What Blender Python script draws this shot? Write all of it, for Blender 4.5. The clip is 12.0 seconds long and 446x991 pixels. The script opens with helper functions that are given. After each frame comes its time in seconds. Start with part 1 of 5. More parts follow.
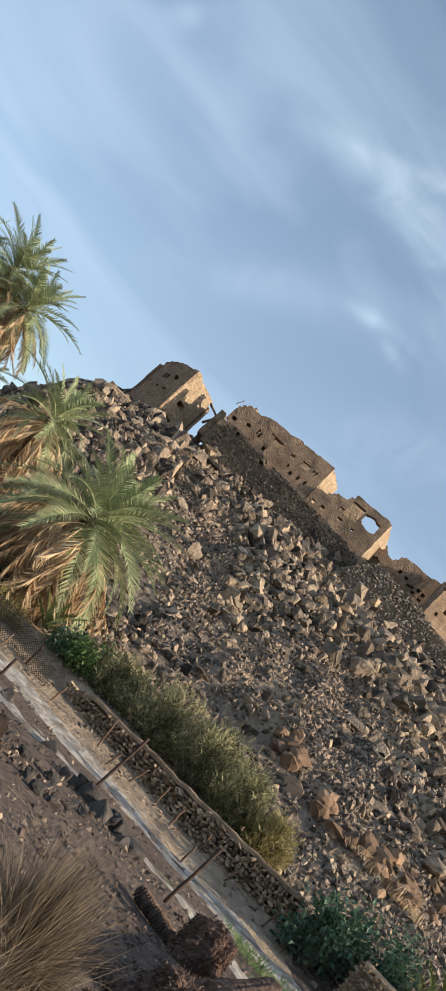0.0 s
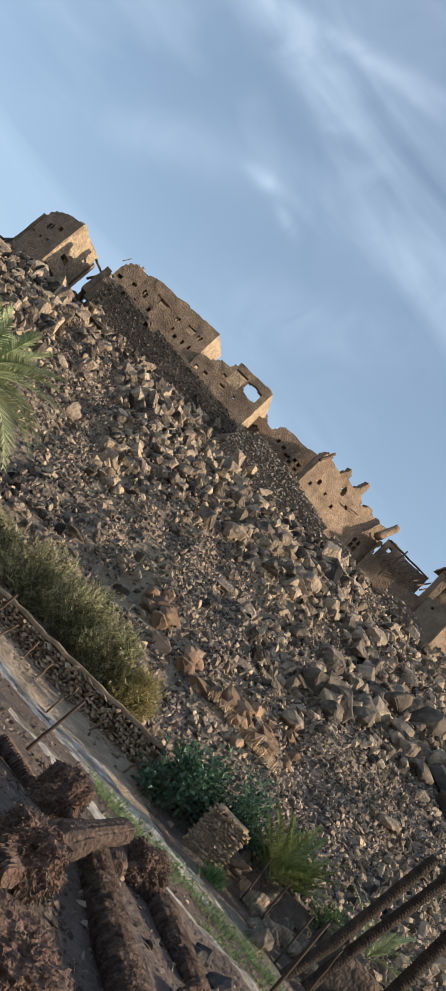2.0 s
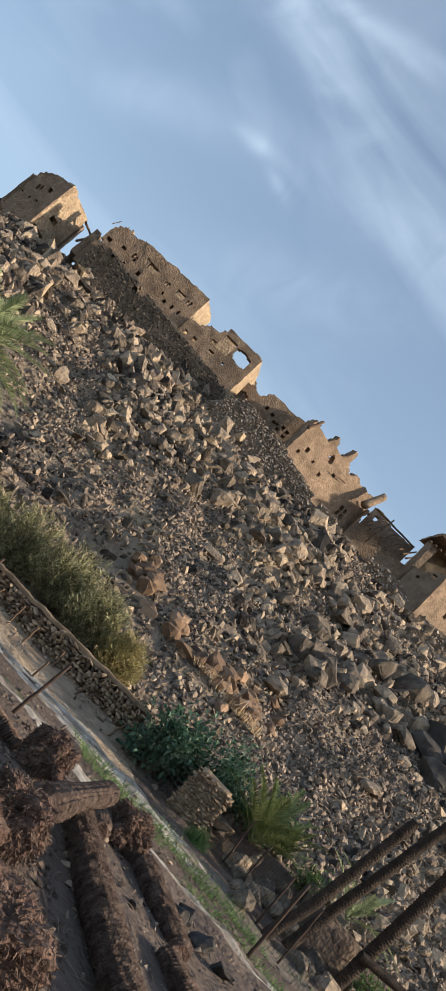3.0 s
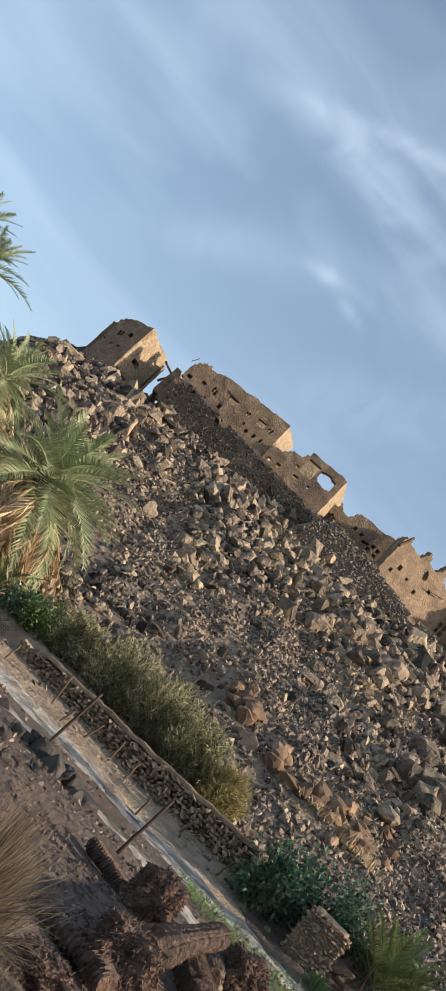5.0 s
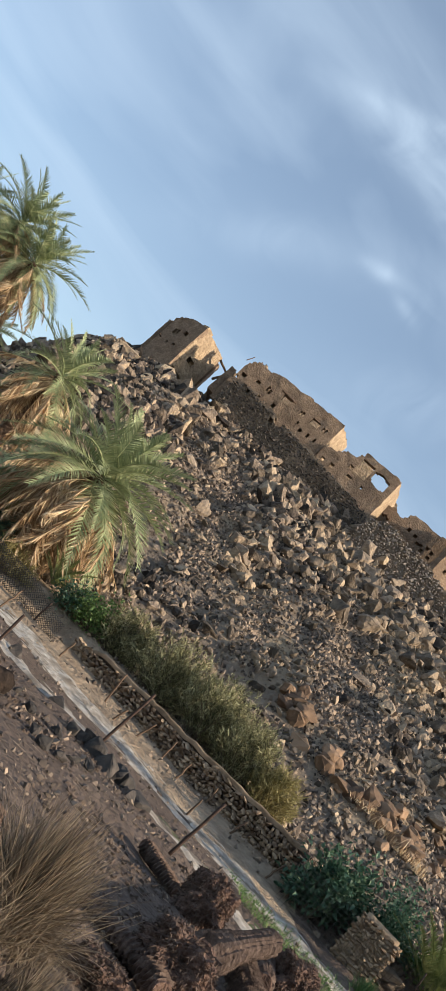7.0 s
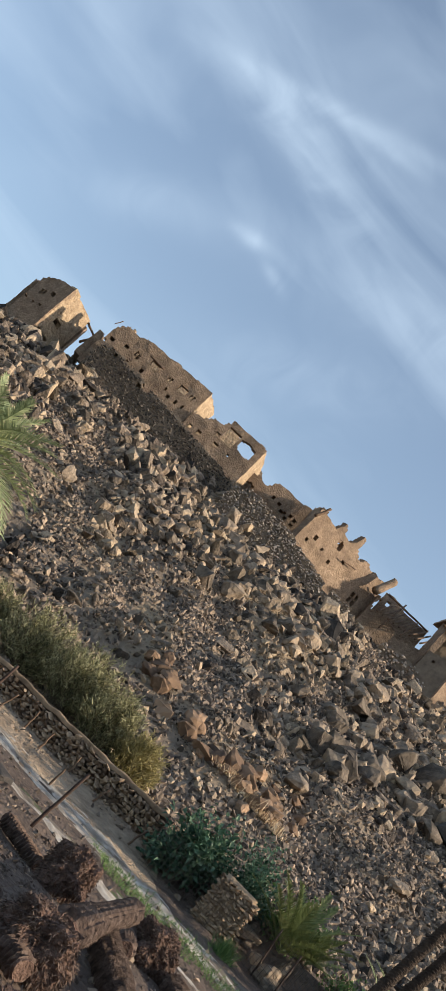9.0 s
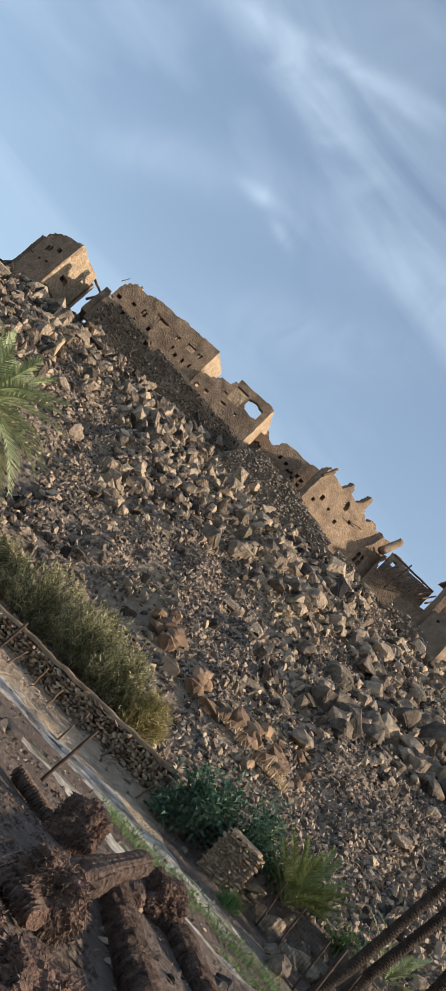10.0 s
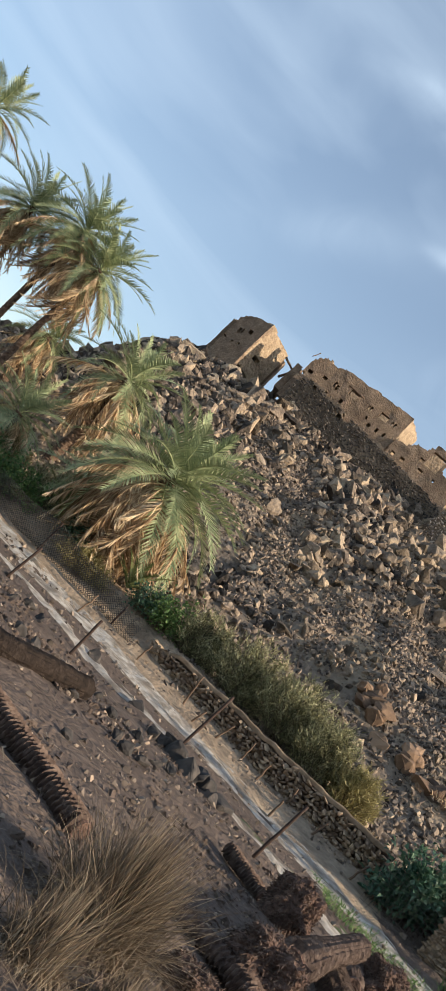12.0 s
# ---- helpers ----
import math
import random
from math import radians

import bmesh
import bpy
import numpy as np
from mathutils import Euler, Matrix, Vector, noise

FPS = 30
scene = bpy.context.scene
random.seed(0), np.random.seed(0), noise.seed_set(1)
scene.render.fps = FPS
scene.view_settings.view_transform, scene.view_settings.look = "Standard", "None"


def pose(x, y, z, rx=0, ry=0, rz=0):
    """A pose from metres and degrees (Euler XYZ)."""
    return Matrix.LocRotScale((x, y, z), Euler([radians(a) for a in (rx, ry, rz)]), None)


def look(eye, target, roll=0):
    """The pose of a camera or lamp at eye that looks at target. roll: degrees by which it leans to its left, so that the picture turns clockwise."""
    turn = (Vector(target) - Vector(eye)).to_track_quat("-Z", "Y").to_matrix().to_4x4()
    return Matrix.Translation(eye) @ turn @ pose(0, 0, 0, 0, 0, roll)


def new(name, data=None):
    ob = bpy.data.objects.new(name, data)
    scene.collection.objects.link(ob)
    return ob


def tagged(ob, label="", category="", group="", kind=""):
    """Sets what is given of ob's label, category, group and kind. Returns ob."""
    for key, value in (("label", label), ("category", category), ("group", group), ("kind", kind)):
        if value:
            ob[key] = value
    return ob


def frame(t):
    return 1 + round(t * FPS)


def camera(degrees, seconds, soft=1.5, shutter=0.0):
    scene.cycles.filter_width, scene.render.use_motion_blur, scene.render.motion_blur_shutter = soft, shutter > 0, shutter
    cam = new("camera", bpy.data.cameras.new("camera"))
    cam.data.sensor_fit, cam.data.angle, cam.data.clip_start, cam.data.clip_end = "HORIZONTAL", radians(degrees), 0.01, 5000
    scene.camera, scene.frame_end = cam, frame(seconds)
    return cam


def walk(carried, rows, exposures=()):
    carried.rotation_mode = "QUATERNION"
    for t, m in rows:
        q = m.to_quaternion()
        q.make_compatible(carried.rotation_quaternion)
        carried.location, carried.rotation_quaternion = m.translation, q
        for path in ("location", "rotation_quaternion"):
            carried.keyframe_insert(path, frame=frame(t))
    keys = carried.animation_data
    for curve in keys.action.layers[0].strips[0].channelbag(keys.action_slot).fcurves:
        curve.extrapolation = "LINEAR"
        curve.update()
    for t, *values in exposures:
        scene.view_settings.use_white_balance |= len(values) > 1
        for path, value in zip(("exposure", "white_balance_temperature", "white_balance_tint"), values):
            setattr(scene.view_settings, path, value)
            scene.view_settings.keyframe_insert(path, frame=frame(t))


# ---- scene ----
cam = camera(26.0, 12.0, soft=0.5)
ROWS = [
    (0.0, 0.0, 0.0, 2.000, 108.541, -44.974, -13.336),
    (0.5, 0.006, 0.0, 2.015, 108.853, -45.245, -13.366),
    (1.0, 0.007, 0.0, 2.066, 110.518, -45.702, -16.538),
    (1.5, 0.098, 0.0, 2.126, 109.901, -45.248, -19.783),
    (2.0, 0.141, 0.0, 2.110, 107.915, -45.204, -23.757),
    (2.5, 0.151, 0.0, 2.114, 106.763, -45.490, -25.007),
    (3.0, 0.136, 0.0, 2.115, 106.854, -45.670, -25.054),
    (3.2, 0.116, 0.0, 2.105, 106.742, -45.718, -24.722),
    (5.0, 0.183, 0.0, 2.069, 108.265, -43.746, -16.367),
    (5.5, 0.174, 0.0, 2.086, 107.705, -43.881, -15.292),
    (6.0, 0.154, 0.0, 2.087, 107.284, -43.962, -14.451),
    (6.5, 0.128, 0.0, 2.095, 106.028, -44.241, -12.776),
    (6.7, 0.085, 0.0, 2.094, 105.448, -45.096, -12.229),
    (8.3, -0.111, 0.0, 2.148, 107.740, -45.960, -17.372),
    (8.5, -0.131, 0.0, 2.161, 109.124, -45.132, -19.841),
    (9.0, -0.098, 0.0, 2.179, 110.983, -43.719, -23.527),
    (9.5, -0.138, 0.0, 2.172, 110.205, -43.908, -23.211),
    (10.0, -0.147, 0.0, 2.143, 108.351, -44.143, -23.230),
    (10.5, -0.146, 0.0, 2.137, 106.906, -44.336, -22.970),
    (11.0, -0.178, 0.0, 2.122, 104.554, -45.070, -19.135),
    (11.5, -0.193, 0.0, 2.110, 101.735, -45.329, -13.301),
    (12.0, -0.115, 0.0, 2.116, 100.904, -44.685, -6.455),
]
walk(cam, [(t, pose(*row)) for t, *row in ROWS], exposures=[(0.0, 0.3, 7000, 10), (12.0, 0.3, 7000, 10)])

# ---- light ----
SUN_ELEV, SUN_AZ = 25.0, 113.0  # degrees; the azimuth runs clockwise from +y
scene.world = bpy.data.worlds.new("sky")
scene.world.use_nodes = True
wt = scene.world.node_tree
wn, wl = wt.nodes, wt.links
wn.clear()
sky = wn.new("ShaderNodeTexSky")
sky.sky_type, sky.sun_disc = "NISHITA", False
sky.sun_elevation, sky.sun_rotation = radians(SUN_ELEV), radians(SUN_AZ)
sky.air_density, sky.dust_density, sky.ozone_density = 1.0, 1.0, 1.5
bg = wn.new("ShaderNodeBackground")
bg.inputs[1].default_value = 0.15
out = wn.new("ShaderNodeOutputWorld")
wtc = wn.new("ShaderNodeTexCoord")
wmap = wn.new("ShaderNodeMapping")
wmap.inputs["Rotation"].default_value = (0.0, radians(-16), radians(8))
wmap.inputs["Scale"].default_value = (1.6, 1.6, 6.5)
cirrus = wn.new("ShaderNodeTexNoise")
cirrus.inputs["Scale"].default_value, cirrus.inputs["Detail"].default_value = 1.5, 4.5
cirrus.inputs["Roughness"].default_value, cirrus.inputs["Distortion"].default_value = 0.46, 1.1
cr = wn.new("ShaderNodeValToRGB")
cr.color_ramp.elements[0].position, cr.color_ramp.elements[1].position = 0.44, 0.80
cr.color_ramp.elements[0].color, cr.color_ramp.elements[1].color = (0.11, 0.11, 0.11, 1), (0.40, 0.40, 0.40, 1)
cmix = wn.new("ShaderNodeMixRGB")
cmix.inputs[2].default_value = (4.0, 5.2, 6.7, 1)
wl.new(wtc.outputs["Generated"], wmap.inputs[0])
wl.new(wmap.outputs[0], cirrus.inputs["Vector"])
wl.new(cirrus.outputs["Fac"], cr.inputs[0])


def sky_math(op, a, b=None, c=None):
    n = wn.new("ShaderNodeMath")
    n.operation = op
    for i, v in enumerate((a, b, c)):
        if isinstance(v, (int, float)):
            n.inputs[i].default_value = v
        elif v is not None:
            wl.new(v, n.inputs[i])
    return n.outputs[0]


sxyz = wn.new("ShaderNodeSeparateXYZ")
wl.new(wtc.outputs["Generated"], sxyz.inputs[0])
syy = sky_math("MAXIMUM", sxyz.outputs[1], 0.05)
sba, sbe = sky_math("DIVIDE", sxyz.outputs[0], syy), sky_math("DIVIDE", sxyz.outputs[2], syy)
fray = wn.new("ShaderNodeTexNoise")
fray.inputs["Scale"].default_value, fray.inputs["Detail"].default_value, fray.inputs["Distortion"].default_value = 16.0, 7.0, 0.8
wl.new(wtc.outputs["Generated"], fray.inputs["Vector"])
cover = sky_math("MULTIPLY", cr.outputs[0], 1.0)
# wisps of cirrus: bearing, slope, half-length, half-width, tilt in degrees, strength
for ca, ce, hl, hw, ti, st in [(-0.06, 0.69, 0.15, 0.014, 14, 0.26), (0.0, 0.703, 0.05, 0.009, 6, 0.2), (-0.04, 0.61, 0.13, 0.026, -16, 0.24), (-0.07, 0.655, 0.13, 0.035, 2, 0.16), (-0.13, 0.435, 0.12, 0.03, 27, 0.16),
                               (-0.035, 0.4935, 0.021, 0.010, 2, 0.36), (0.016, 0.484, 0.02, 0.008, -25, 0.2), (0.12, 0.43, 0.12, 0.035, 23, 0.2), (-0.428, 0.593, 0.03, 0.02, 50, 0.36), (0.2, 0.6, 0.2, 0.05, 12, 0.2)]:
    co, si = math.cos(radians(ti + 12)), math.sin(radians(ti + 12))
    da, de = sky_math("SUBTRACT", sba, ca), sky_math("SUBTRACT", sbe, ce)
    p1 = sky_math("DIVIDE", sky_math("ADD", sky_math("MULTIPLY", da, co), sky_math("MULTIPLY", de, si)), hl)
    p2 = sky_math("DIVIDE", sky_math("SUBTRACT", sky_math("MULTIPLY", de, co), sky_math("MULTIPLY", da, si)), hw)
    d2 = sky_math("ADD", sky_math("MULTIPLY", p1, p1), sky_math("MULTIPLY", p2, p2))
    soft_ = sky_math("EXPONENT", sky_math("MULTIPLY", d2, -1.0))
    fr_ = sky_math("MULTIPLY_ADD", fray.outputs["Fac"], 2.2, -0.45)
    cover = sky_math("MULTIPLY_ADD", sky_math("MAXIMUM", sky_math("MULTIPLY", soft_, fr_), 0.0), st, cover)
cover = sky_math("MINIMUM", cover, 0.9)
wl.new(cover, cmix.inputs[0])
wl.new(sky.outputs[0], cmix.inputs[1])
wl.new(cmix.outputs[0], bg.inputs[0])
wl.new(bg.outputs[0], out.inputs[0])
sun = new("sun", bpy.data.lights.new("sun", "SUN"))
sun.data.energy, sun.data.angle, sun.data.color = 5.0, radians(1.5), (1.0, 0.87, 0.71)
az, el = radians(SUN_AZ), radians(SUN_ELEV)
sun.matrix_world = look((0, 0, 0), (-math.sin(az) * math.cos(el), -math.cos(az) * math.cos(el), -math.sin(el)))


# ---- materials ----
def material(name, stops, scale=2.0, detail=6.0, rough=0.9, bump=0.3, bump_scale=None, island=0.0, rnd=0.0, stain=None,
             stretch=(1, 1, 1), rough_noise=0.6, dist=0.02, stones=0):
    """A matt material: colour stops over noise, large stains, variation from piece to piece, fine relief."""
    m = bpy.data.materials.new(name)
    m.use_nodes = True
    n, l = m.node_tree.nodes, m.node_tree.links
    b = n["Principled BSDF"]
    b.inputs["Roughness"].default_value = rough
    b.inputs["Specular IOR Level"].default_value = 0.25
    tc = n.new("ShaderNodeTexCoord")
    mp = n.new("ShaderNodeMapping")
    mp.inputs["Scale"].default_value = stretch
    l.new(tc.outputs["Object"], mp.inputs[0])
    nz = n.new("ShaderNodeTexNoise")
    nz.inputs["Scale"].default_value, nz.inputs["Detail"].default_value, nz.inputs["Roughness"].default_value = scale, detail, rough_noise
    l.new(mp.outputs[0], nz.inputs["Vector"])
    ramp = n.new("ShaderNodeValToRGB")
    els = ramp.color_ramp.elements
    while len(els) < len(stops):
        els.new(0.5)
    for e, (p, c) in zip(els, stops):
        e.position, e.color = p, (*c, 1)
    fac = nz.outputs["Fac"]
    if island or rnd:
        src = n.new("ShaderNodeNewGeometry").outputs["Random Per Island"] if island else n.new("ShaderNodeObjectInfo").outputs["Random"]
        ma = n.new("ShaderNodeMath")
        ma.operation = "MULTIPLY_ADD"
        l.new(src, ma.inputs[0])
        ma.inputs[1].default_value = island or rnd
        sub = n.new("ShaderNodeMath")
        sub.operation = "SUBTRACT"
        l.new(fac, sub.inputs[0])
        sub.inputs[1].default_value = (island or rnd) * 0.5
        l.new(sub.outputs[0], ma.inputs[2])
        fac = ma.outputs[0]
    l.new(fac, ramp.inputs[0])
    col = ramp.outputs[0]
    if stain:
        sn = n.new("ShaderNodeTexNoise")
        sn.inputs["Scale"].default_value, sn.inputs["Detail"].default_value = stain[1], 4.0
        l.new(tc.outputs["Object"], sn.inputs["Vector"])
        sr = n.new("ShaderNodeValToRGB")
        sr.color_ramp.elements[0].position, sr.color_ramp.elements[1].position = 0.45, 0.68
        l.new(sn.outputs["Fac"], sr.inputs[0])
        mx = n.new("ShaderNodeMixRGB")
        mx.inputs[2].default_value = (*stain[0], 1)
        sc = n.new("ShaderNodeMath")
        sc.operation = "MULTIPLY"
        sc.inputs[1].default_value = stain[2]
        l.new(sr.outputs[0], sc.inputs[0])
        l.new(sc.outputs[0], mx.inputs[0])
        l.new(col, mx.inputs[1])
        col = mx.outputs[0]
    if stones:
        vo = n.new("ShaderNodeTexVoronoi")
        vo.inputs["Scale"].default_value = stones
        l.new(mp.outputs[0], vo.inputs["Vector"])
        hs = n.new("ShaderNodeHueSaturation")
        vm = n.new("ShaderNodeMath")
        vm.operation = "MULTIPLY_ADD"
        vm.inputs[1].default_value, vm.inputs[2].default_value = 0.3, 0.88
        sp = n.new("ShaderNodeSeparateColor")
        l.new(vo.outputs["Color"], sp.inputs[0])
        l.new(sp.outputs[0], vm.inputs[0])
        l.new(vm.outputs[0], hs.inputs["Value"])
        l.new(col, hs.inputs["Color"])
        col = hs.outputs[0]
    l.new(col, b.inputs["Base Color"])
    if bump:
        bn = n.new("ShaderNodeTexNoise")
        bn.inputs["Scale"].default_value, bn.inputs["Detail"].default_value = bump_scale or scale * 3, 5.0
        l.new(mp.outputs[0], bn.inputs["Vector"])
        bp = n.new("ShaderNodeBump")
        bp.inputs["Strength"].default_value, bp.inputs["Distance"].default_value = bump, dist
        hgt = bn.outputs["Fac"]
        if stones:
            ad = n.new("ShaderNodeMath")
            ad.operation = "SUBTRACT"
            l.new(hgt, ad.inputs[0])
            l.new(vo.outputs["Distance"], ad.inputs[1])
            hgt = ad.outputs[0]
        l.new(hgt, bp.inputs["Height"])
        l.new(bp.outputs[0], b.inputs["Normal"])
    return m


def leafy(name, stops, island=0.5, transl=0.25, scale=1.2, rough=0.6, rnd=0.0):
    """Thin leaves: light passes through them in part."""
    m = material(name, stops, scale=scale, rough=rough, bump=0, island=island, rnd=rnd)
    n, l = m.node_tree.nodes, m.node_tree.links
    b = n["Principled BSDF"]
    tr = n.new("ShaderNodeBsdfTranslucent")
    l.new(b.inputs["Base Color"].links[0].from_socket, tr.inputs[0])
    mx = n.new("ShaderNodeMixShader")
    mx.inputs[0].default_value = transl
    l.new(b.outputs[0], mx.inputs[1])
    l.new(tr.outputs[0], mx.inputs[2])
    l.new(mx.outputs[0], n["Material Output"].inputs[0])
    return m


SAND = material("sand", [(0.3, (0.075, 0.055, 0.044)), (0.55, (0.134, 0.100, 0.081)), (0.75, (0.198, 0.152, 0.124))], 1.6, 11, bump=1.0, bump_scale=9, stain=((0.12, 0.088, 0.07), 0.55, 0.6), dist=0.12, rough_noise=0.68)
EARTH = material("bank_earth", [(0.3, (0.189, 0.139, 0.097)), (0.52, (0.338, 0.257, 0.182)), (0.75, (0.499, 0.392, 0.284))], 1.8, 11, bump=1.0, bump_scale=9, stain=((0.17, 0.125, 0.09), 0.8, 0.6), dist=0.10, rough_noise=0.68)
SCREE = material("scree", [(0.3, (0.10, 0.082, 0.068)), (0.55, (0.20, 0.16, 0.125)), (0.75, (0.33, 0.255, 0.18))], 1.2, 10, bump=1.0, bump_scale=6, stain=((0.36, 0.275, 0.18), 0.2, 0.7), dist=0.12)
ROCK = material("basalt", [(0.26, (0.032, 0.027, 0.024)), (0.45, (0.125, 0.099, 0.081)), (0.62, (0.265, 0.207, 0.16)), (0.85, (0.48, 0.375, 0.265))], 2.2, 10, bump=1.0, bump_scale=7, island=0.65, dist=0.14, rough_noise=0.68, stain=((0.36, 0.275, 0.185), 0.2, 0.45))
BOULDER = material("boulder_rock", [(0.26, (0.062, 0.052, 0.044)), (0.47, (0.166, 0.134, 0.105)), (0.64, (0.302, 0.235, 0.174)), (0.86, (0.478, 0.365, 0.249))], 1.8, 11, bump=1.0, bump_scale=3.5, rnd=0.35, dist=0.14, rough_noise=0.68)
GRAVEL = material("gravel", [(0.22, (0.075, 0.06, 0.05)), (0.45, (0.165, 0.132, 0.108)), (0.65, (0.26, 0.205, 0.16)), (0.85, (0.38, 0.29, 0.215))], 1.5, 5, bump=0.3, island=0.7)
RUST_ROCK = material("rusty_rock", [(0.25, (0.09, 0.06, 0.045)), (0.5, (0.20, 0.13, 0.085)), (0.8, (0.33, 0.22, 0.145))], 1.1, 8, bump=0.7, bump_scale=4, rnd=0.5, dist=0.06)
BLACK_ROCK = material("black_rock", [(0.3, (0.03, 0.028, 0.028)), (0.55, (0.06, 0.054, 0.05)), (0.8, (0.12, 0.10, 0.085))], 2.5, 8, bump=0.6, bump_scale=8, rnd=0.3)
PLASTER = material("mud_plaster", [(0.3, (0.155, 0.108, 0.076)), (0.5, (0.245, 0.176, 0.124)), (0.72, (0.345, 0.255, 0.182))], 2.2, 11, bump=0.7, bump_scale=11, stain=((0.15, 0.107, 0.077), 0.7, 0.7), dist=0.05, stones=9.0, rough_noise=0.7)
# PLASTER lightened: sun on end and inner walls is put into the colour
LIT_PLASTER = material("lit_plaster", [(0.3, (0.27, 0.195, 0.13)), (0.55, (0.39, 0.295, 0.20)), (0.8, (0.49, 0.385, 0.27))], 1.6, 10, bump=0.9, bump_scale=9, dist=0.07, stones=5.0, rough_noise=0.7)
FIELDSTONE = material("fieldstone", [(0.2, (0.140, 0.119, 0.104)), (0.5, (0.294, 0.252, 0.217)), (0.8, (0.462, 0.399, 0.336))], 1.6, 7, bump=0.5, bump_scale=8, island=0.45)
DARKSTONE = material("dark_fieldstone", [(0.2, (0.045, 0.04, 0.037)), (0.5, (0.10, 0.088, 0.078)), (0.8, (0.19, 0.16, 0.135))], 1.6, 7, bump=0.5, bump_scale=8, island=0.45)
MORTAR = material("mud_mortar", [(0.3, (0.12, 0.095, 0.075)), (0.7, (0.23, 0.185, 0.14))], 2.0, 7, bump=0.6)
WALLSTONE = material("terrace_stone", [(0.25, (0.112, 0.078, 0.055)), (0.5, (0.238, 0.171, 0.118)), (0.8, (0.431, 0.320, 0.216))], 2.2, 7, bump=0.6, bump_scale=9, rnd=0.5)
CRUST = material("salt_crust", [(0.32, (0.19, 0.157, 0.125)), (0.48, (0.36, 0.32, 0.275)), (0.64, (0.56, 0.53, 0.475))], 2.6, 12, bump=1.0, bump_scale=10, stain=((0.16, 0.13, 0.10), 1.6, 0.85), rough_noise=0.75, dist=0.05)
SILT = material("damp_silt", [(0.3, (0.112, 0.094, 0.075)), (0.6, (0.213, 0.175, 0.138)), (0.8, (0.350, 0.306, 0.250))], 1.1, 9, rough=0.85, bump=1.0, bump_scale=10, dist=0.06)
ALGAE = material("algae", [(0.3, (0.035, 0.05, 0.018)), (0.55, (0.075, 0.095, 0.035)), (0.8, (0.17, 0.16, 0.09))], 1.6, 9, rough=0.7, bump=0.5, bump_scale=12)
TRUNK = material("palm_trunk", [(0.3, (0.055, 0.035, 0.025)), (0.5, (0.13, 0.085, 0.06)), (0.75, (0.24, 0.165, 0.115))], 5.0, 7, bump=0.8, bump_scale=22, dist=0.03)
DEADWOOD = material("fallen_trunk", [(0.3, (0.043, 0.029, 0.024)), (0.5, (0.109, 0.075, 0.060)), (0.75, (0.230, 0.169, 0.136))], 6.0, 8, bump=0.8, bump_scale=26, dist=0.03)
FIBRE = material("root_fibre", [(0.3, (0.055, 0.034, 0.027)), (0.55, (0.138, 0.085, 0.065)), (0.8, (0.276, 0.182, 0.139))], 9.0, 9, bump=1.0, bump_scale=30, dist=0.05)
FROND = leafy("palm_leaf", [(0.2, (0.135, 0.182, 0.090)), (0.5, (0.305, 0.358, 0.193)), (0.8, (0.554, 0.566, 0.338))], island=0.35, rnd=0.0)
YOUNG = leafy("young_palm_leaf", [(0.2, (0.07, 0.10, 0.035)), (0.5, (0.15, 0.185, 0.07)), (0.8, (0.26, 0.28, 0.13))], island=0.3)
DEADLEAF = leafy("dead_palm_leaf", [(0.2, (0.224, 0.134, 0.073)), (0.5, (0.560, 0.403, 0.246)), (0.8, (0.829, 0.683, 0.482))], island=0.6, transl=0.15, rough=0.8)
TAMARISK = leafy("tamarisk_leaf", [(0.15, (0.057, 0.061, 0.029)), (0.5, (0.228, 0.221, 0.111)), (0.85, (0.525, 0.499, 0.289))], island=0.75, scale=1.3)
PALEBUSH = leafy("dry_bush_leaf", [(0.2, (0.125, 0.112, 0.044)), (0.5, (0.288, 0.250, 0.106)), (0.8, (0.475, 0.400, 0.200))], island=0.5, scale=0.6)
BROADLEAF = leafy("broad_leaf", [(0.2, (0.026, 0.066, 0.041)), (0.5, (0.072, 0.150, 0.094)), (0.8, (0.192, 0.276, 0.174))], island=0.5, rough=0.5)
HERB = leafy("herb_leaf", [(0.2, (0.049, 0.097, 0.032)), (0.5, (0.106, 0.194, 0.065)), (0.8, (0.227, 0.324, 0.114))], island=0.5)
STRAW = leafy("dry_grass", [(0.2, (0.093, 0.068, 0.046)), (0.5, (0.200, 0.151, 0.106)), (0.8, (0.334, 0.270, 0.196))], island=0.6, transl=0.2, rough=0.7)
# palm bark darkened: the shade on these stems is put into the colour
SHADED_STEM = material("shaded_stem", [(0.3, (0.022, 0.016, 0.013)), (0.55, (0.048, 0.034, 0.026)), (0.8, (0.102, 0.072, 0.054))], 6.0, 8, bump=0.8, bump_scale=26, dist=0.03)
TANSTONE = material("tan_stone", [(0.25, (0.13, 0.09, 0.06)), (0.5, (0.27, 0.19, 0.125)), (0.8, (0.42, 0.31, 0.21))], 2.2, 8, bump=0.7, bump_scale=9, rnd=0.4)
TWIG = material("twig", [(0.3, (0.06, 0.045, 0.033)), (0.7, (0.18, 0.14, 0.10))], 6, 5, bump=0.3)
IRON = material("rusty_iron", [(0.3, (0.025, 0.017, 0.015)), (0.6, (0.06, 0.036, 0.027)), (0.8, (0.12, 0.06, 0.035))], 9, 6, rough=0.75, bump=0.3)
TIMBER = material("old_timber", [(0.3, (0.07, 0.045, 0.032)), (0.6, (0.16, 0.105, 0.07)), (0.8, (0.25, 0.175, 0.12))], 4, 7, bump=0.5, stretch=(1, 1, 0.25))
WIRE = material("fence_wire", [(0.3, (0.03, 0.026, 0.024)), (0.7, (0.08, 0.07, 0.06))], 9, 4, rough=0.6, bump=0)


